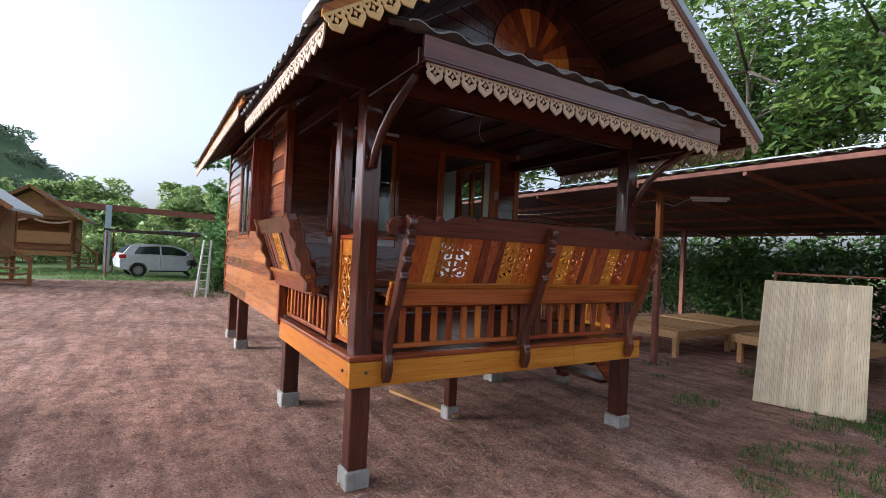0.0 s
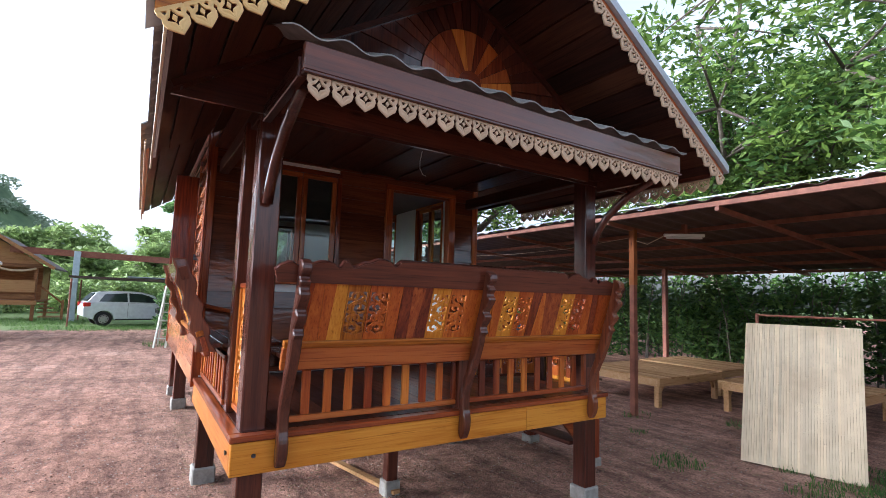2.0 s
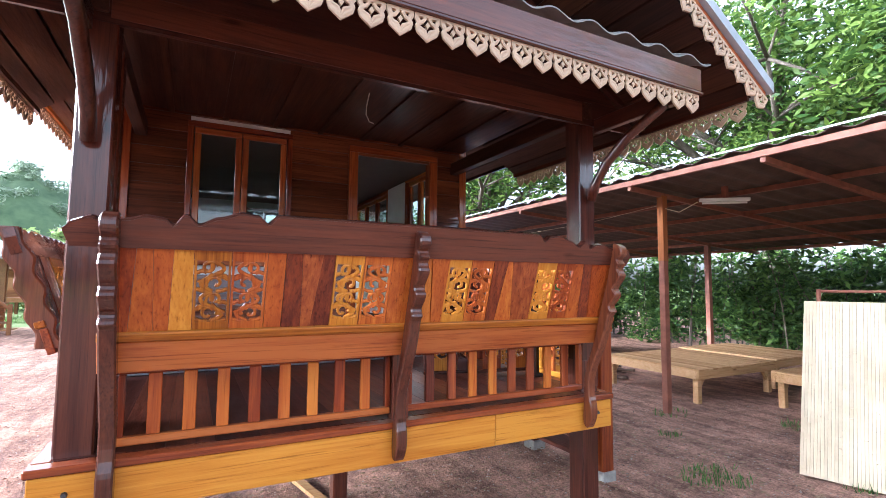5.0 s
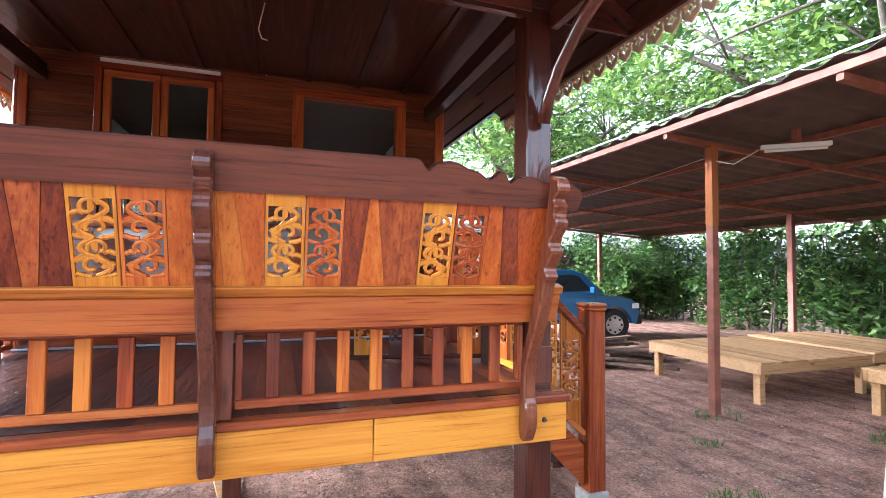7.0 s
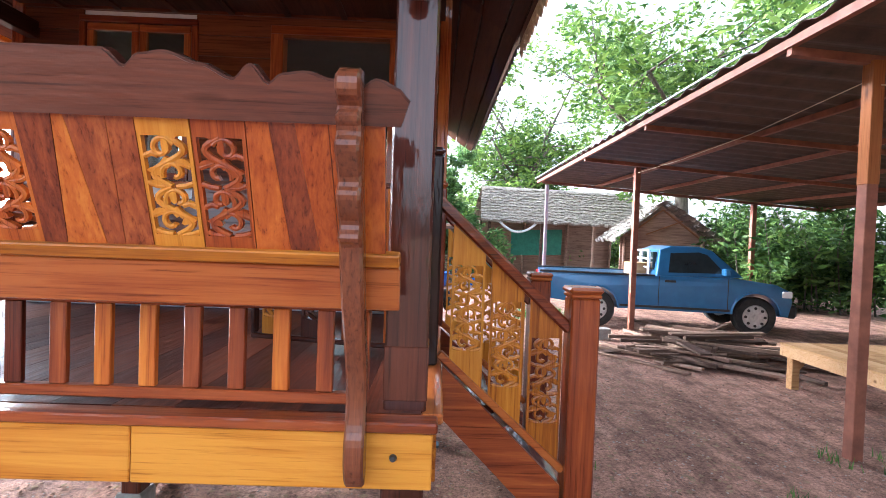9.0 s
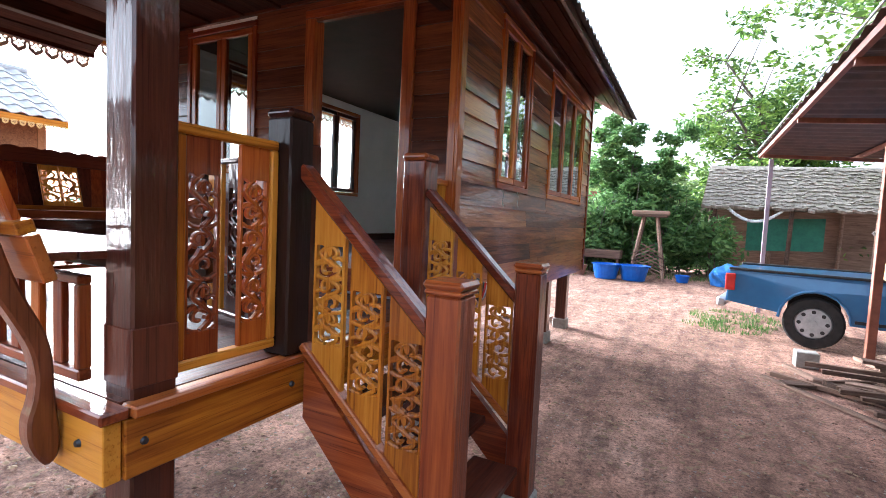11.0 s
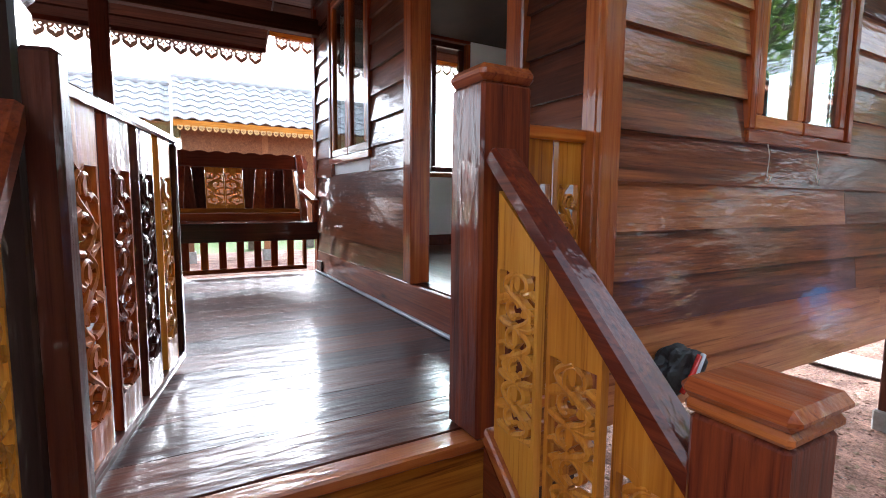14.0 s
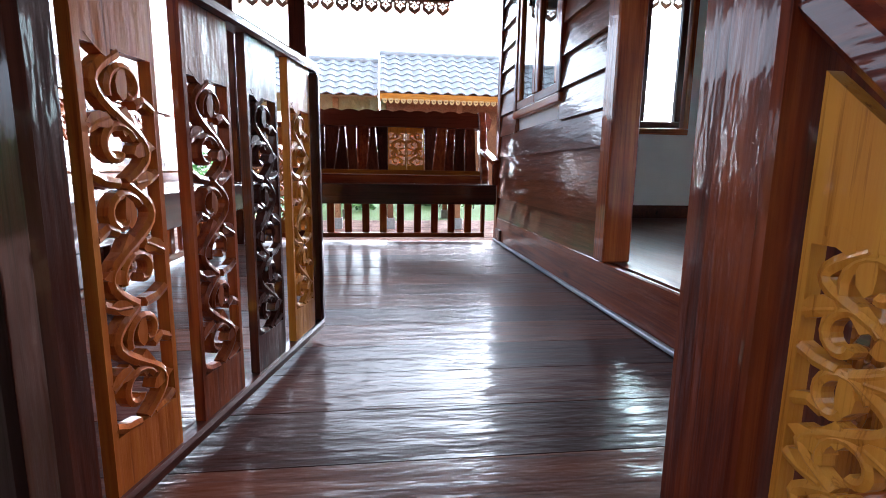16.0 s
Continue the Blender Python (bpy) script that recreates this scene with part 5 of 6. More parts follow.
def pickup(m):
    ob = thing("pickup_truck", "blue single-cab pickup truck parked beside the shed", "pickup truck", m=m)
    wb, r = 2.62, 0.335
    f, b = wb * 0.5, -wb * 0.5
    low = [(-2.33, 0.50)] + [(b - 0.40, 0.42)] + arch(b, 0.37, 0.36) + [(b + 0.40, 0.36), (f - 0.40, 0.36)] + arch(f, 0.37, 0.36) + [(f + 0.42, 0.36), (1.82, 0.36), (1.88, 0.62), (1.83, 0.80), (1.62, 0.90), (0.95, 0.98), (-2.30, 0.95)]
    part("body", loft(low, 0.79), M_BLUE, ob)
    part("bed_rim", boxm(-2.31, -0.32, -0.80, -0.74, 0.951, 0.985, bev=0.008), M_BLK, ob)
    part("bed_rim", boxm(-2.31, -0.32, 0.74, 0.80, 0.951, 0.985, bev=0.008), M_BLK, ob)
    cab = part("cab", loft([(-0.30, 0.96), (-0.24, 1.42), (-0.05, 1.50), (0.42, 1.50), (0.62, 1.44), (1.12, 0.985)], 0.77, 0.26, 0.96), M_BLUE, ob)
    for s in (-1, 1):
        g = [(-0.10, 1.03), (-0.06, 1.37), (0.40, 1.40), (0.54, 1.36), (0.82, 1.05)]
        bm = bmesh.new()
        prism(bm, g, 0.012, "y", 0)
        for v in bm.verts:
            v.co.y = s * (0.772 * (1 - 0.26 * (v.co.z - 0.96)) + v.co.y)
        part("side_window", bm, M_CARGL, cab, "dark tinted side glass")
        part("door_line", boxm(-0.26, -0.25, s * 0.795 - 0.003, s * 0.795 + 0.003, 0.42, 0.96), M_BLK, ob)
        part("door_line", boxm(0.86, 0.87, s * 0.795 - 0.003, s * 0.795 + 0.003, 0.42, 0.96), M_BLK, ob)
        part("door_handle", boxm(-0.16, 0.02, s * 0.80 - 0.012, s * 0.80 + 0.012, 0.86, 0.90, bev=0.006), M_BLK, ob)
        part("mirror", boxm(0.74, 0.84, s * 0.88 - 0.09, s * 0.88 + 0.09, 1.02, 1.14, bev=0.02), M_BLUE, ob)
        part("tail_lamp", boxm(-2.345, -2.22, s * 0.775 - 0.03, s * 0.775 + 0.03, 0.66, 0.90, bev=0.012), M_TAIL, ob, "red tail lamp")
        part("head_lamp", boxm(1.70, 1.87, s * 0.70 - 0.1, s * 0.70 + 0.1, 0.68, 0.80, bev=0.02), M_HEAD, ob)
        for x in (b, f):
            wheel(ob, x, s * 0.70, r, 0.2)
            bm = bmesh.new()
            ribbon(bm, arch(x, 0.385, 0.37), 0.035, 0.05)
            bm.transform(Matrix.Translation((0, s * 0.79, 0)))
            part("wheel_arch", bm, M_BLUE, ob)
    part("rear_glass", boxm(-0.32, -0.25, -0.56, 0.56, 1.06, 1.38, bev=0.01), M_CARGL, cab)
    part("windscreen", barm((0.67, 0, 1.41), (1.08, 0, 1.03), 1.22, 0.03, bev=0.005), M_CARGL, cab)
    part("front_bumper", boxm(1.81, 1.97, -0.77, 0.77, 0.34, 0.56, bev=0.04), M_BLK, ob)
    part("rear_bumper", boxm(-2.45, -2.32, -0.72, 0.72, 0.40, 0.54, bev=0.03), M_RIM, ob)
    part("side_rail_stripe", boxm(-0.9, 0.9, -0.802, -0.79, 0.40, 0.44), M_BLK, ob)
    bars = bmesh.new()
    for z in (1.1, 1.25, 1.4):
        tube(bars, [(-0.40, -0.6, z), (-0.40, 0.6, z)], 0.018, 6)
    for y in (-0.6, 0, 0.6):
        tube(bars, [(-0.40, y, 0.9), (-0.40, y, 1.42)], 0.02, 6)
    part("cargo_rack", bars, M_CARW, ob, "pale rack behind the cab")
    return ob


pickup(pose(7.36, 7.59, 0, 0, 0, math.degrees(math.atan2(-0.46, 2.47))))
thing("cardboard_box", "tan cardboard box in the truck bed", "box", boxm(-0.2, 0.2, -0.15, 0.15, 0, 0.22, bev=0.01), M_PALE, m=pose(6.85, 7.5, 0.951, 0, 0, 12))

def hatchback(m):
    ob = thing("hatchback_car", "white hatchback car parked below the car port", "car", m=m)
    wb, r = 2.5, 0.31
    f, b = wb / 2, -wb / 2
    low = [(-1.95, 0.42), (b - 0.40, 0.30)] + arch(b, 0.36, 0.30) + [(b + 0.4, 0.25), (f - 0.4, 0.25)] + arch(f, 0.36, 0.30) + [(f + 0.4, 0.27), (1.95, 0.32), (2.0, 0.6), (1.85, 0.78), (1.1, 0.95), (-1.85, 1.0), (-1.98, 0.75)]
    part("body", loft(low, 0.82), M_CARW, ob)
    cab = part("cabin", loft([(-1.88, 0.99), (-1.55, 1.42), (-0.9, 1.50), (0.1, 1.48), (0.55, 1.34), (1.2, 0.96)], 0.80, 0.24, 0.96), M_CARW, ob)
    for s in (-1, 1):
        for g in ([(-1.45, 1.04), (-1.25, 1.36), (-0.45, 1.41), (-0.42, 1.03)], [(-0.35, 1.03), (-0.38, 1.41), (0.12, 1.39), (0.48, 1.27), (0.88, 1.0)]):
            bm = prism(bmesh.new(), g, 0.012, "y", 0)
            for v in bm.verts:
                v.co.y = s * (0.803 * (1 - 0.24 * (v.co.z - 0.96)) + v.co.y)
            part("side_window", bm, M_CARGL, cab)
        part("tail_lamp", boxm(-1.99, -1.72, s * 0.77 - 0.06, s * 0.77 + 0.06, 0.82, 1.0, bev=0.03), M_TAIL, ob, "red tail lamp")
        part("door_line", boxm(-0.40, -0.39, s * 0.825 - 0.003, s * 0.825 + 0.003, 0.34, 0.98), M_BLK, ob)
        part("door_handle", boxm(-0.28, -0.12, s * 0.828 - 0.012, s * 0.828 + 0.012, 0.82, 0.86, bev=0.006), M_CARW, ob)
        part("mirror", boxm(0.66, 0.78, s * 0.9 - 0.08, s * 0.9 + 0.08, 0.98, 1.1, bev=0.02), M_CARW, ob)
        for x in (b, f):
            wheel(ob, x, s * 0.73, r, 0.19)
    part("rear_glass", barm((-1.86, 0, 1.05), (-1.58, 0, 1.40), 1.2, 0.03), M_CARGL, cab)
    part("sill_trim", boxm(-0.85, 0.85, -0.828, -0.80, 0.25, 0.31), M_BLK, ob)
    return ob


hatchback(pose(-0.55, 23.2, 0, 0, 0, 12))


def motorbike(m):
    ob = thing("motorbike", "black step-through motorbike parked beside the car", "motorbike", m=m)
    wheel(ob, -0.6, 0.0001, 0.28, 0.08)
    wheel(ob, 0.6, 0.0001, 0.28, 0.08)
    part("body_shell", prism(bmesh.new(), [(-0.85, 0.62), (-0.3, 0.42), (0.2, 0.30), (0.32, 0.55), (0.42, 0.9), (0.34, 0.95), (0.15, 0.5), (-0.1, 0.55), (-0.35, 0.76), (-0.88, 0.80)], 0.2, "y", -0.1), M_BLK, ob)
    part("fork", barm((0.6, 0, 0.28), (0.42, 0, 0.98), 0.09, 0.05), M_RIM, ob)
    part("handlebar", tube(bmesh.new(), [(0.36, -0.32, 1.02), (0.43, 0, 0.98), (0.36, 0.32, 1.02)], 0.016, 6), M_BLK, ob)
    part("seat", boxm(-0.8, -0.1, -0.12, 0.12, 0.77, 0.85, bev=0.03), M_BLK, ob)
    return ob


motorbike(pose(1.0, 21.9, 0, 0, 0, 35))
motorbike(pose(1.7, 22.6, 0, 0, 0, 40))

# car port: low dark roof on poles
M_GREYP = plain("pale_blue_pole", (0.35, 0.42, 0.48), (0.45, 0.52, 0.58), 6, 0.5)
cp = thing("car_port", "low car port with dark net roof on poles", "car port")
part("roof_sheet", prism(bmesh.new(), [(-2.9, 2.02), (3.2, 1.92), (3.2, 2.0), (-2.9, 2.10)], 4.5, "y", 21.9), M_RUST, cp)
part("roof_sheet", prism(bmesh.new(), [(-0.9, 2.12), (2.8, 2.07), (2.8, 2.11), (-0.9, 2.16)], 3.0, "y", 22.5), M_FLASH, cp, "pale metal sheet")
for x, y in ((-2.8, 22.0), (0.55, 21.95), (3.1, 22.0), (-2.8, 26.2), (3.1, 26.2)):
    part("pole", tube(bmesh.new(), [(x, y, -0.02), (x, y, 1.97)], 0.035, 8), M_STEEL, cp)
part("tall_pole", boxm(-3.15, -2.9, 25.7, 25.95, -0.02, 3.3, bev=0.01), M_GREYP, cp, "pale blue square pole")
part("long_beam", barm((-5.5, 26, 3.25), (3.4, 26, 3.05), 0.12, 0.30), M_STEEL, cp)

# step ladder
M_ALU = plain("pale_ladder_rail", (0.42, 0.42, 0.36), (0.58, 0.57, 0.5), 8, 0.5, 0.3)
lad = thing("step_ladder", "pale step ladder standing open by the shrubs", "ladder", m=pose(0.12, 13.2, 0, 0, 0, -10))
for s in (0, 0.5):
    part("rail", barm((s * 0.6 - 0.1, 0.0, -0.01), (s * 0.4 + 0.05, 0.35, 1.75), 0.05, 0.03), M_ALU, lad)
    part("rear_rail", barm((s * 0.6 - 0.1, 0.75, -0.01), (s * 0.4 + 0.05, 0.38, 1.75), 0.04, 0.03), M_ALU, lad)
for k in range(6):
    t = (k + 1) / 7
    part("rung", boxm(-0.1 + 0.15 * t, 0.2 + 0.04 * t, 0.35 * t - 0.03, 0.35 * t + 0.04, 1.75 * t - 0.012, 1.75 * t + 0.012), M_ALU, lad)

# ---- huts and houses around ----
M_THATCH = plain("grey_thatch", (0.17, 0.145, 0.12), (0.36, 0.32, 0.28), 16, 0.95, relief=0.9, stretch=(1, 0.35, 0.35), vary=0.25)
M_HUTW = wood("hut_boards", [(0.16, 0.07, 0.035), (0.28, 0.13, 0.06), (0.36, 0.19, 0.09)], "x", 0.6, 0.1)
M_TILE = plain("blue_grey_tile", (0.40, 0.40, 0.41), (0.54, 0.54, 0.55), 6, 0.5, relief=0.1, vary=0.12)


def thatch_slope(bm, p0, p1, q0, q1, rows, cols, rnd):
    """Shaggy courses from ridge p0..p1 to eave q0..q1."""
    p0, p1, q0, q1 = map(Vector, (p0, p1, q0, q1))
    for r in range(rows):
        for c in range(cols):
            u0, u1 = c / cols - 0.004, (c + 1) / cols + 0.004
            v0, v1 = r / rows, (r + 1.5 + rnd.uniform(-0.2, 0.45)) / rows
            v1 = min(v1, 1.0 + rnd.uniform(0.0, 0.05))
            f = lambda u, v: (p0.lerp(p1, u)).lerp(q0.lerp(q1, u), v)
            nrm = (p1 - p0).cross(q0 - p0).normalized()
            nrm = nrm if nrm.z > 0 else -nrm
            h = 0.05 + rnd.uniform(0, 0.03)
            a, b, cc, d = f(u0, v0), f(u1, v0), f(u1, v1 + rnd.uniform(-0.02, 0.02)), f(u0, v1)
            vv = [bm.verts.new(x) for x in (a, b, cc + nrm * h, d + nrm * h, cc - nrm * 0.02, d - nrm * 0.02)]
            bm.faces.new((vv[0], vv[1], vv[2], vv[3]))
            bm.faces.new((vv[3], vv[2], vv[4], vv[5]))


rt = random.Random(2)
th = thing("thatched_shelter", "long open shelter with grey thatched roof", "shelter")
bm = bmesh.new()
thatch_slope(bm, (4.9, 18.6, 3.75), (11.2, 18.6, 3.6), (4.7, 16.4, 2.25), (11.4, 16.4, 2.15), 12, 70, rt)
thatch_slope(bm, (4.9, 18.6, 3.75), (11.2, 18.6, 3.6), (4.7, 20.8, 2.25), (11.4, 20.8, 2.15), 6, 40, rt)
part("thatch", bm, M_THATCH, th, "grey weathered thatch")
for x in (5.0, 7.0, 9.0, 11.0):
    for y in (16.7, 20.4):
        part("post", tube(bmesh.new(), [(x, y, -0.02), (x + 0.05, y, 2.4)], 0.06, 8), M_OLD, th)
part("back_wall", boxm(5.0, 11.0, 20.5, 20.56, 0, 2.3), M_OLD, th)
M_NET = plain("green_net", (0.03, 0.14, 0.10), (0.05, 0.22, 0.15), 6, 0.8)
part("green_net", prism(bmesh.new(), [(6.0, 0.9), (8.0, 1.0), (8.0, 2.0), (6.0, 1.9)], 0.02, "y", 17.4), M_NET, th, "green shade net")
hs = thing("small_thatched_hut", "small gabled hut with brown thatch", "hut")
bm = bmesh.new()
thatch_slope(bm, (9.3, 11.6, 2.75), (9.9, 14.4, 2.75), (7.9, 11.4, 1.62), (8.4, 14.4, 1.62), 8, 26, rt)
thatch_slope(bm, (9.3, 11.6, 2.75), (9.9, 14.4, 2.75), (10.9, 11.4, 1.62), (11.4, 14.4, 1.62), 8, 26, rt)
part("thatch", bm, M_THATCH, hs)
part("gable_wall", prism(bmesh.new(), [(8.2, 0.0), (10.6, 0.0), (10.6, 1.7), (9.35, 2.62), (8.2, 1.7)], 0.04, "y", 11.9), M_OLD, hs)
for a, b in (((9.35, 11.86, 2.5), (8.4, 11.86, 1.75)), ((9.35, 11.86, 2.5), (10.4, 11.86, 1.75)), ((8.9, 11.85, 1.8), (9.9, 11.85, 2.2))):
    part("batten", barm(a, b, 0.05, 0.03), M_HUTW, hs)
for x in (8.3, 10.5):
    part("post", tube(bmesh.new(), [(x, 11.85, -0.02), (x, 11.85, 1.7)], 0.05, 8), M_OLD, hs)

# wreath of white shells on the shelter post
M_SHELL = plain("white_shell", (0.6, 0.62, 0.65), (0.75, 0.77, 0.8), 10, 0.6)
gl = thing("hanging_garland", "pale shell garland hanging in an arc from the shelter", "garland")
for k in range(26):
    t = k / 25
    x = 5.35 + 1.5 * t
    z = 2.25 - 1.7 * t * (1 - t)
    bm = bmesh.new()
    bmesh.ops.create_icosphere(bm, subdivisions=1, radius=0.055)
    part("shell", bm, M_SHELL, gl, m=Matrix.Translation((x, 16.45, z)))


def tile_roof(owner, y0, y1, x_eave, x_ridge, z_eave, z_ridge, first):
    """A slope of curved tiles facing +x; the nearer tiles are parts, each row overlapping the one below."""
    rows = int(abs(x_ridge - x_eave) / 0.27)
    cols = int((y1 - y0) / 0.30)
    bm = bmesh.new()
    sl = math.atan2(z_ridge - z_eave, abs(x_ridge - x_eave))
    ln = math.hypot(z_ridge - z_eave, x_eave - x_ridge) / rows
    cw = (y1 - y0) / cols
    n = 6
    # local: y across, u up the slope as -x
    for i in range(2):
        for k in range(n + 1):
            yy = cw * k / n
            zz = 0.028 * math.sin(2 * math.pi * k / n)
            bm.verts.new((0 if i == 0 else -ln * 1.06, yy, zz + (0.03 if i == 0 else 0.0)))
    for k in range(n + 1):
        yy = cw * k / n
        bm.verts.new((0, yy, 0.028 * math.sin(2 * math.pi * k / n) + 0.008))
    bm.verts.ensure_lookup_table()
    v = bm.verts
    for k in range(n):
        bm.faces.new((v[k], v[k + 1], v[n + 2 + k], v[n + 1 + k]))
        bm.faces.new((v[2 * n + 2 + k], v[2 * n + 3 + k], v[k + 1], v[k]))
    me = mesh_of("roof_tile", bm, M_TILE, False)
    for r in range(rows):
        for c in range(cols):
            x = x_eave + (x_ridge - x_eave) * r / rows
            z = z_eave + (z_ridge - z_eave) * r / rows
            part("roof_tile", me, None, owner, m=Matrix.Translation((x, y0 + c * cw, z)) @ Matrix.Rotation(sl, 4, "Y"))
    part("roof_deck", prism(bmesh.new(), [(x_eave, z_eave - 0.03), (x_ridge, z_ridge - 0.03), (x_ridge - (x_eave - x_ridge), z_eave - 0.03)], y1 - y0, "y", y0), M_HUTW, owner)
    part("ridge", tube(bmesh.new(), [(x_ridge, y0 - 0.02, z_ridge + 0.03), (x_ridge, y1 + 0.02, z_ridge + 0.03)], 0.07, 8), M_TILE, owner)


nb_h = thing("neighbour_house", "wooden stilt house with blue-grey tiled roof", "house")
tile_roof(nb_h, 1.05, 5.0, -8.0, -9.9, 3.22, 4.48, True)
tile_roof(nb_h, -2.4, 1.0, -8.1, -9.9, 3.16, 4.28, False)
part("wall", boxm(-11.4, -8.5, 1.2, 4.8, 0.95, 3.2), M_HUTW, nb_h)
part("wall", boxm(-11.4, -8.6, -2.2, 1.0, 0.95, 1.9), M_HUTW, nb_h)
part("fascia", boxm(-8.03, -7.99, 1.05, 5.0, 3.06, 3.2), W["yellowy"], nb_h, "scalloped orange fascia")
fringe(nb_h, (-7.97, 1.1, 3.08), (-7.97, 4.95, 3.08), MOTIFY, 0.14)
part("floor_beam", boxm(-8.6, -8.45, -2.3, 4.9, 0.78, 0.96), M_HUTW, nb_h)
for y in (-2.1, 0.0, 1.3, 3.0, 4.7):
    for x in (-8.55, -11.2):
        pp = part("stilt", boxm(x - 0.07, x + 0.07, y - 0.07, y + 0.07, 0.25, 0.8 if x < -9 else 3.15), M_HUTW, nb_h)
        part("footing", boxm(x - 0.11, x + 0.11, y - 0.11, y + 0.11, -0.02, 0.26, bev=0.01), M_CONC, pp)


def far_hut(x, y, w, d, m_roof, label):
    """Stilt hut seen across the yard, gable towards -y."""
    ob = thing("stilt_hut", label, "house", m=pose(x, y, 0))
    part("room_wall", boxm(0.1, w - 0.1, d * 0.45, d, 0.8, 2.6), M_HUTW, ob)
    part("floor_beam", boxm(0, w, 0, 0.06, 0.72, 0.92), M_HUTW, ob)
    part("deck", boxm(0, w, 0.06, d, 0.86, 0.92), M_HUTW, ob)
    part("bench_back", boxm(0.1, w - 0.1, -0.12, -0.07, 1.3, 1.85), M_HUTW, ob)
    part("bench_rail", boxm(0.1, w - 0.1, -0.05, 0.0, 1.0, 1.2), M_HUTW, ob)
    for a in (0.08, w - 0.2):
        for c in (0.05, d - 0.2):
            pp = part("post", boxm(a, a + 0.13, c, c + 0.13, -0.02, 2.75), M_HUTW, ob)
    part("beam", boxm(-0.1, w + 0.1, -0.02, 0.05, 2.45, 2.62), M_HUTW, ob)
    part("gable", prism(bmesh.new(), [(-0.1, 2.6), (w + 0.1, 2.6), (w / 2, 3.75)], 0.05, "y", 0.0), M_HUTW, ob)
    for s in (-1, 1):
        part("roof_slope", prism(bmesh.new(), [(w / 2, 3.95), (w / 2 + s * (w / 2 + 0.6), 2.45), (w / 2 + s * (w / 2 + 0.6), 2.37), (w / 2, 3.85)], d + 0.9, "y", -0.5), m_roof, ob)
        part("barge_board", barm((w / 2, -0.53, 3.92), (w / 2 + s * (w / 2 + 0.6), -0.53, 2.42), 0.04, 0.14), M_HUTW, ob)
    for k in range(2):
        sw = [(w * (k + 0.08) / 2 + w * 0.42 * t / 8, 2.42 - 0.55 * (t / 8) * (1 - t / 8)) for t in range(9)]
        bm = ribbon(bmesh.new(), sw, 0.09, 0.03)
        part("swag", bm, M_LACE, ob, "pale carved swag below the beam")
    for k in range(4):
        part("step", boxm(w, w + 0.9 - k * 0.2, 0.6, 1.5, 0.2 * k + 0.12, 0.2 * k + 0.16), M_HUTW, ob)
    part("step_rail", barm((w, 0.6, 1.6), (w + 0.9, 0.6, 0.8), 0.06, 0.08), M_HUTW, ob)
    part("step_rail_post", boxm(w + 0.86, w + 0.96, 0.55, 0.65, -0.02, 0.95), M_HUTW, ob)
    return ob


far_hut(-7.7, 26.2, 3.3, 4, M_RUST, "orange-brown gabled stilt hut with carved swags")
far_hut(-8.5, 16.6, 3.1, 4, M_TILE, "brown stilt hut with grey tiled roof at the yard edge")
# ---- things behind the house ----
M_BASIN = plain("blue_plastic", (0.01, 0.09, 0.42), (0.02, 0.14, 0.55), 6, 0.35)
def basin(x, y, r, h):
    bm = bmesh.new()
    seg = 24
    prof = [(r * 0.72, 0), (r * 0.95, h), (r * 1.04, h), (r * 1.02, h - 0.03), (r * 0.92, h - 0.03), (r * 0.70, 0.03)]
    rings = [[bm.verts.new((a * math.cos(2 * math.pi * k / seg), a * math.sin(2 * math.pi * k / seg), z)) for k in range(seg)] for a, z in prof]
    for r0, r1 in zip(rings, rings[1:]):
        for k in range(seg):
            bm.faces.new((r0[k], r0[(k + 1) % seg], r1[(k + 1) % seg], r1[k]))
    bm.faces.new(rings[0][::-1])
    bm.faces.new(rings[-1])
    return thing("plastic_basin", "large blue plastic basin on the ground", "basin", bm, M_BASIN, group="blue basins", m=pose(x, y, 0))


basin(2.35, 13.5, 0.40, 0.42)
basin(3.08, 13.6, 0.42, 0.42)
basin(4.3, 14.2, 0.2, 0.2)
wt = thing("work_table", "weathered wooden trough table behind the house", "table", m=pose(1.3, 14.4, 0))
part("trough", boxm(0, 1.3, 0, 0.55, 0.5, 0.75, bev=0.02), M_OLD, wt)
for a, b in ((0.05, 0.05), (1.18, 0.05), (0.05, 0.43), (1.18, 0.43)):
    part("leg", boxm(a, a + 0.07, b, b + 0.07, -0.01, 0.5), M_OLD, wt)
tw = thing("wooden_stand", "tapered weathered wooden stand with lattice sides", "stand", m=pose(3.35, 14.6, 0))
for sx in (-1, 1):
    for sy in (-1, 1):
        part("leg", barm((0.45 * sx, 0.4 * sy, -0.01), (0.18 * sx, 0.15 * sy, 1.8), 0.07, 0.07), M_OLD, tw)
for k in range(7):
    for s in (-1, 1):
        part("lattice_slat", barm((0.43 * s, -0.40 + 0.0, 0.1 + 0.1 * k), (-0.30 * s + 0.02 * k * s, -0.32, 0.42 + 0.1 * k), 0.02, 0.03), M_OLD, tw)
part("shelf", boxm(-0.45, 0.45, -0.35, 0.35, 1.8, 1.86), M_OLD, tw)
part("tray", boxm(-0.5, 0.5, -0.3, 0.3, 1.861, 1.98, bev=0.02), M_OLD, tw)
M_SACK = plain("white_sack", (0.55, 0.53, 0.55), (0.72, 0.7, 0.72), 9, 0.8)
thing("white_sack", "crumpled white sack propped by the trough table", "sack", barm((1.05, 14.2, 0.08), (1.25, 14.35, 0.95), 0.26, 0.2, bev=0.06), M_SACK)
M_POT = plain("clay_pot", (0.24, 0.11, 0.07), (0.34, 0.17, 0.11), 9, 0.8)
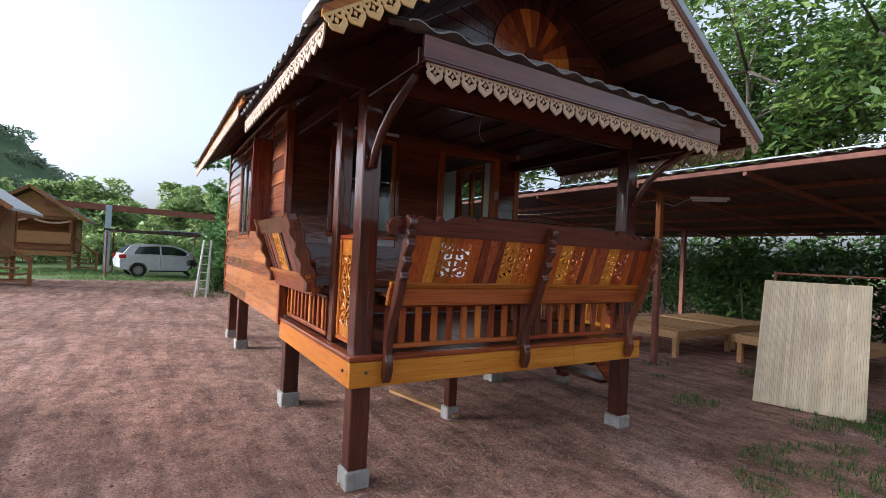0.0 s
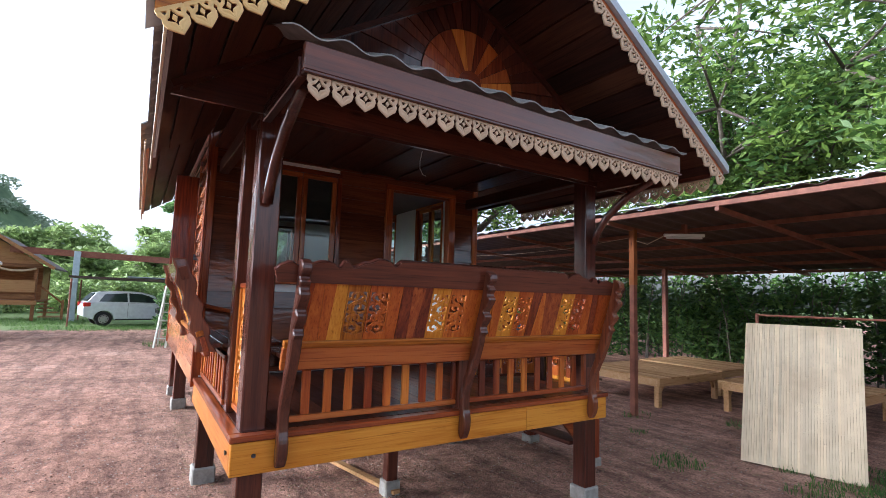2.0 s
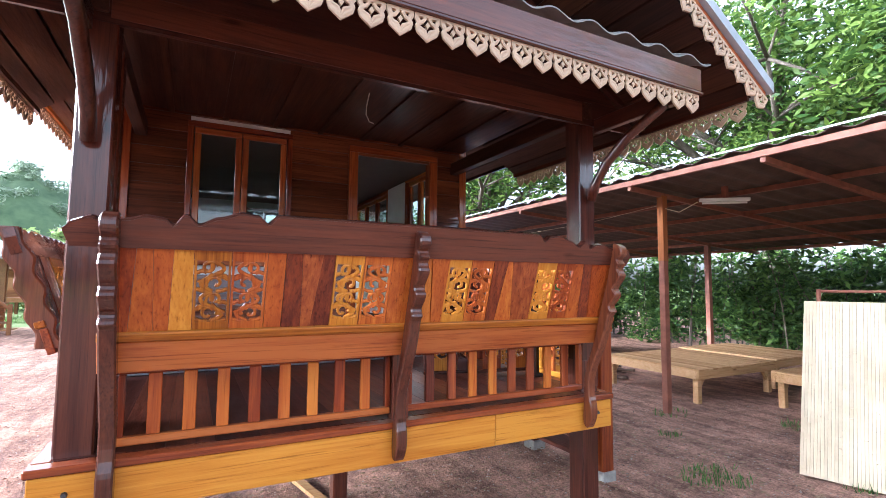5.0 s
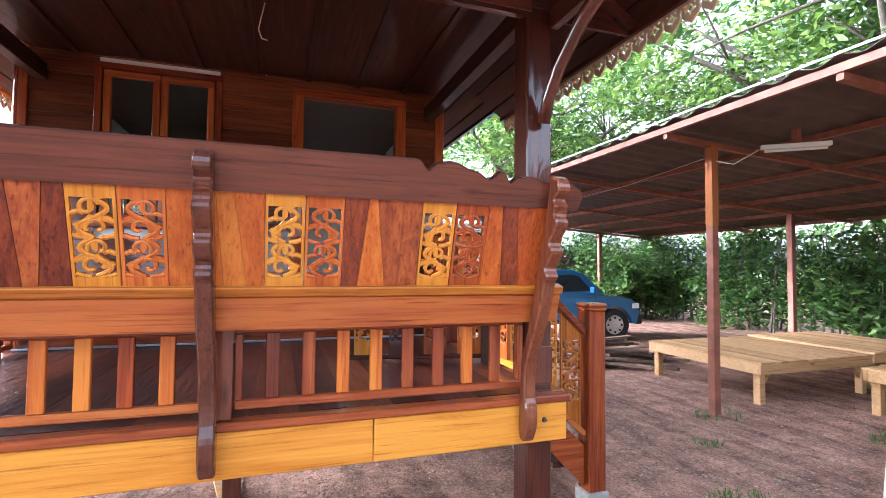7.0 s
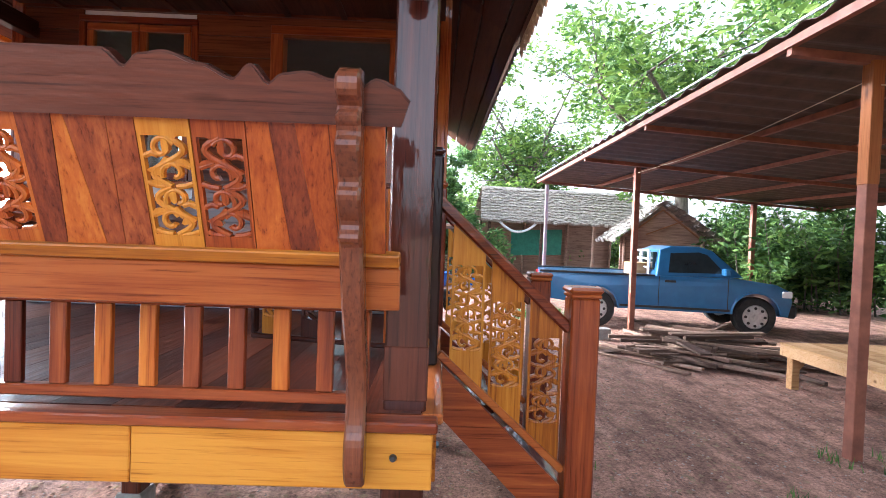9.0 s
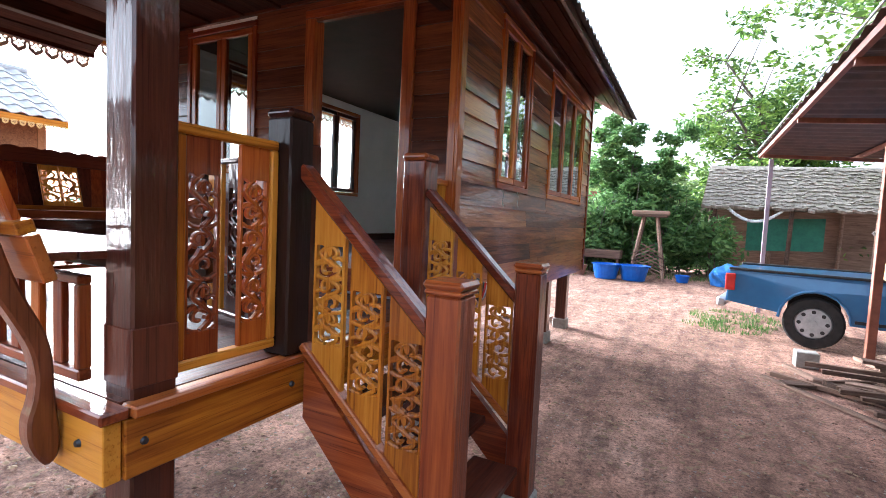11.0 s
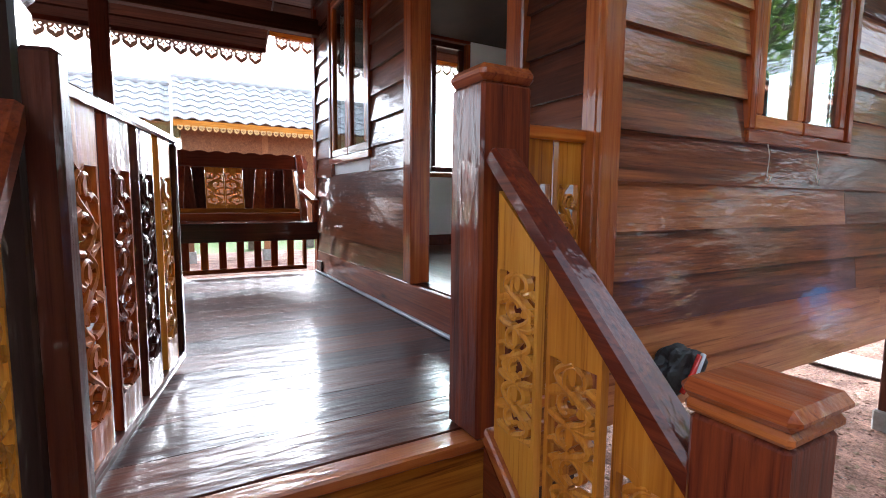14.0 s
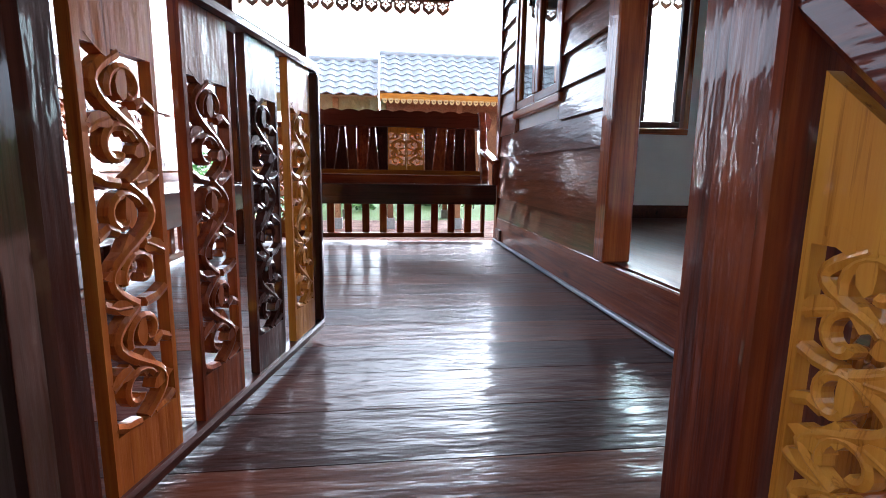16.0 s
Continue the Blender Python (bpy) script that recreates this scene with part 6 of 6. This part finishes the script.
bm = bmesh.new()
bmesh.ops.create_cone(bm, cap_ends=True, segments=18, radius1=0.16, radius2=0.24, depth=0.3)
thing("clay_pot", "round clay pot on the ground", "pot", bm, M_POT, m=pose(1.5, 14.0, 0.14))
M_TARP = plain("blue_tarp", (0.02, 0.14, 0.5), (0.06, 0.25, 0.65), 5, 0.45)
bm = bmesh.new()
bmesh.ops.create_icosphere(bm, subdivisions=4, radius=0.42)
for v in bm.verts:
    v.co += v.co.normalized() * 0.22 * noise.noise(v.co * 3.5)
    v.co.z = max(v.co.z * 0.9, -0.25)
thing("blue_tarp", "crumpled blue tarpaulin heap beside the truck", "tarpaulin", bm, M_TARP, m=pose(5.45, 14.2, 0.2))
# bag left against the wall foot
bm = bmesh.new()
bmesh.ops.create_icosphere(bm, subdivisions=4, radius=0.075)
for v in bm.verts:
    v.co = Vector((v.co.x * 0.6, v.co.y * 1.25, v.co.z * 1.0)) * (1 + 0.45 * noise.noise(v.co * 17) + 0.15 * noise.noise(v.co * 45))
bag = thing("cloth_bundle", "crumpled dark cloth bundle hung at the wall foot", "cloth", bm, M_BLK, m=pose(3.13, 2.36, 1.0))
for q, mt in ((0.0, M_TAIL), (0.022, M_SACK)):
    part("stripe", tube(bmesh.new(), [(0.045, -0.05 + q, -0.055), (0.052, -0.015 + q, 0.0), (0.04, 0.035 + q, 0.05)], 0.009, 6), mt, bag, "red stripe" if mt == M_TAIL else "white stripe", smooth=True)

# ---- plants ----
M_LEAF_A = leaf_mat("tree_leaf", (0.035, 0.085, 0.02), (0.20, 0.30, 0.055))
M_LEAF_B = leaf_mat("hedge_leaf", (0.02, 0.06, 0.015), (0.13, 0.22, 0.045))
M_LEAF_C = leaf_mat("shrub_leaf", (0.055, 0.13, 0.04), (0.21, 0.35, 0.11))
# far foliage: bright air haze is mixed into these pale greens
M_LEAF_HAZED = leaf_mat("hazed_far_leaf", (0.16, 0.23, 0.08), (0.36, 0.46, 0.17))
M_BARK = plain("tree_bark", (0.07, 0.055, 0.045), (0.15, 0.125, 0.10), 9, 0.95, relief=0.8, stretch=(2, 2, 0.5))


def leaves(name, clumps, per, size, mat, parent, seed, spread=0.55, droop=0.0):
    """Clumps (x, y, z, r) of small pointed leaves."""
    g = np.random.default_rng(seed)
    c = np.repeat(np.array(clumps), per, axis=0)
    n = len(c)
    d = g.normal(size=(n, 3))
    d /= np.linalg.norm(d, axis=1)[:, None]
    rad = g.uniform(0.25, 1.0, n) ** 0.6
    pos = c[:, :3] + d * (c[:, 3] * rad)[:, None] * np.array([1, 1, 0.75])
    a = g.normal(size=(n, 3))
    a[:, 2] = a[:, 2] * spread - droop
    a /= np.linalg.norm(a, axis=1)[:, None]
    b = np.cross(a, g.normal(size=(n, 3)))
    b /= np.linalg.norm(b, axis=1)[:, None] + 1e-9
    s = size * g.uniform(0.5, 1.3, n)[:, None]
    v = np.stack([pos - a * s, pos + b * s * 0.36, pos + a * s, pos - b * s * 0.36], axis=1).reshape(-1, 3)
    me = bpy.data.meshes.new(name)
    me.vertices.add(len(v))
    me.vertices.foreach_set("co", v.astype(np.float32).ravel())
    me.loops.add(4 * n)
    me.loops.foreach_set("vertex_index", np.arange(4 * n, dtype=np.int32))
    me.polygons.add(n)
    me.polygons.foreach_set("loop_start", np.arange(0, 4 * n, 4, dtype=np.int32))
    me.materials.append(mat)
    me.update(calc_edges=True)
    ob = new(name, me)
    ob.parent = parent
    return ob


def tree(label, x, y, h, crown, seed, n_limb=9, per=170, size=0.16, mat=M_LEAF_A, trunk=0.22, lift=0.35):
    """Tapered trunk, forking limbs and a crown of leaf clumps at their ends."""
    g = random.Random(seed)
    ob = thing("tree", label, "tree", m=pose(x, y, 0))
    bm = bmesh.new()
    fork = h * lift
    tube(bm, [(0, 0, -0.1), (0.05, 0.08, fork * 0.5), (-0.05, 0.05, fork)], trunk, 10, 0.7)
    clumps = []
    for k in range(n_limb):
        a = 2 * math.pi * k / n_limb + g.uniform(-0.4, 0.4)
        rr = crown * g.uniform(0.45, 1.0)
        top = fork + (h - fork) * g.uniform(0.35, 1.0) * (1.15 - 0.45 * rr / crown)
        p = [Vector((-0.05, 0.05, fork * g.uniform(0.85, 1.0)))]
        for t in (0.3, 0.6, 1.0):
            p.append(Vector((rr * t * math.cos(a + g.uniform(-0.15, 0.15)), rr * t * math.sin(a + g.uniform(-0.15, 0.15)), fork + (top - fork) * (t ** 0.8))))
        tube(bm, p, trunk * 0.5, 7, 0.25)
        for q in p[1:]:
            for _ in range(4):
                e = q + Vector((g.gauss(0, 0.22), g.gauss(0, 0.22), g.gauss(0.1, 0.18))) * crown
                tube(bm, [q, q.lerp(e, 0.5) + Vector((0, 0, 0.1)), e], trunk * 0.14, 4, 0.3)
                for _ in range(2):
                    clumps.append((e.x + g.gauss(0, 0.07) * crown, e.y + g.gauss(0, 0.07) * crown, e.z + g.gauss(0, 0.05) * crown, crown * g.uniform(0.09, 0.20)))
    part("trunk", bm, M_BARK, ob, "grey-brown trunk with forking limbs", smooth=True)
    leaves("crown", clumps, per, size, mat, ob, seed)
    return ob


tree("large feathery green shade tree behind the shed", 15.5, 5.5, 11.5, 6.2, 21, 14, 115, 0.13, trunk=0.32)
tree("large feathery green shade tree behind the shed", 13.8, -2.5, 10.5, 5.6, 22, 12, 110, 0.13, trunk=0.3)
tree("tall spreading green tree beyond the truck", 11.5, 15.0, 11.0, 5.6, 23, 11, 70, 0.14, trunk=0.3)
tree("tall spreading green tree behind the shelter", 7.5, 23.5, 10.0, 4.6, 24, 10, 55, 0.15, trunk=0.26)
tree("broad green tree beyond the car port", 3.0, 40.0, 4.6, 4.8, 25, 11, 110, 0.26, M_LEAF_HAZED, 0.25)
tree("broad green tree beyond the car port", -6.5, 50.0, 4.6, 6.0, 26, 11, 110, 0.3, M_LEAF_HAZED, 0.25)
tree("small green tree behind the house corner", 2.4, 17.5, 5.2, 1.9, 27, 9, 110, 0.12, M_LEAF_C, 0.1)


def thicket(name, label, area, h, n, per, size, mat, seed, r=0.5):
    """Bushes grown together: stems and leaf clumps over a strip of ground."""
    g = random.Random(seed)
    ob = thing(name, label, "bushes")
    x0, x1, y0, y1 = area
    clumps = []
    bm = bmesh.new()
    for k in range(n):
        x, y = g.uniform(x0, x1), g.uniform(y0, y1)
        hh = h * (0.65 + 0.5 * noise.noise(Vector((x * 0.5, y * 0.5, seed))) + g.uniform(-0.1, 0.25))
        tube(bm, [(x, y, -0.05), (x + g.gauss(0, 0.1), y + g.gauss(0, 0.1), hh * 0.5), (x + g.gauss(0, 0.25), y + g.gauss(0, 0.25), hh)], 0.025, 5, 0.4)
        for _ in range(6):
            z = hh * g.uniform(0.12, 1.0)
            clumps.append((x + g.gauss(0, 0.3), y + g.gauss(0, 0.3), z, r * g.uniform(0.5, 1.1)))
    part("stalk_mass", bm, M_BARK, ob)
    leaves("foliage", clumps, per, size, mat, ob, seed, droop=0.15)
    return ob


thicket("hedge", "dense dark green thicket behind the shed", (12.4, 14.8, -7, 9), 3.3, 130, 60, 0.10, M_LEAF_B, 31, 0.6)
thicket("hedge", "dense green thicket beyond the parked truck", (10.6, 14.5, 9.5, 14), 2.8, 70, 60, 0.10, M_LEAF_B, 32, 0.6)
thicket("shrubs", "bright green broad-leaved shrubs behind the yard", (1.4, 5.2, 16.0, 18.2), 3.3, 44, 70, 0.12, M_LEAF_C, 33, 0.55)
thicket("shrubs", "tall green shrub beside the step ladder", (0.75, 1.7, 14.9, 16.0), 3.0, 16, 110, 0.10, M_LEAF_C, 34, 0.5)
thicket("shrubs", "green shrubs beyond the thatched shelter", (4.5, 14, 21.2, 24), 3.2, 60, 60, 0.13, M_LEAF_A, 35, 0.7)
thicket("shrubs", "green shrubs along the far side of the yard", (-14, 6, 33, 38), 2.2, 90, 50, 0.2, M_LEAF_HAZED, 36, 0.9)
thicket("shrubs", "green shrubs behind the neighbouring house", (-22, -13, -8, 10), 2.0, 60, 40, 0.16, M_LEAF_C, 37, 0.8)
thicket("hedge", "dark green bushes beyond the shed end", (4, 14, -14, -10), 3.0, 60, 50, 0.14, M_LEAF_B, 38, 0.8)

# wooded hill far off
M_HILL = plain("wooded_hill", (0.06, 0.10, 0.05), (0.12, 0.17, 0.08), 0.25, 0.95, relief=1.0)
vs, fs = [], []
nx, ny = 60, 14
for j in range(ny + 1):
    for i in range(nx + 1):
        u, v = i / nx, j / ny
        x = -130 + 150 * u
        hgt = 26 * math.exp(-((u - 0.60) / 0.15) ** 2) + 5
        z = hgt * math.sin(math.pi * v) * (1 + 0.12 * noise.noise(Vector((i * 0.5, j * 0.5, 2)))) + 1.3 * noise.noise(Vector((i * 1.7, j * 1.7, 5))) - 1.5
        vs.append((x, 120 + 70 * v, z))
for j in range(ny):
    for i in range(nx):
        a = j * (nx + 1) + i
        fs.append((a, a + 1, a + nx + 2, a + nx + 1))
hill = sheet("backdrop", vs, fs, M_HILL, "low wooded hill in the distance", "hill", "structure", smooth=True)
g_ = random.Random(40)
cl = []
for _ in range(420):
    i, j = g_.randrange(nx), g_.randrange(0, ny // 2 + 2)
    p = vs[j * (nx + 1) + i]
    cl.append((p[0] + g_.uniform(-2, 2), p[1] + g_.uniform(-3, 3), p[2] + 0.6, g_.uniform(1.4, 2.8)))
# crown colour is lifted and greyed to stand in for distance haze
lf = leaves("hill_trees", cl, 45, 0.75, leaf_mat("hazed_hill_leaf", (0.20, 0.25, 0.17), (0.32, 0.38, 0.27)), None, 41)
tagged(lf, "tree crowns covering the distant hill", "trees", "", "stuff")
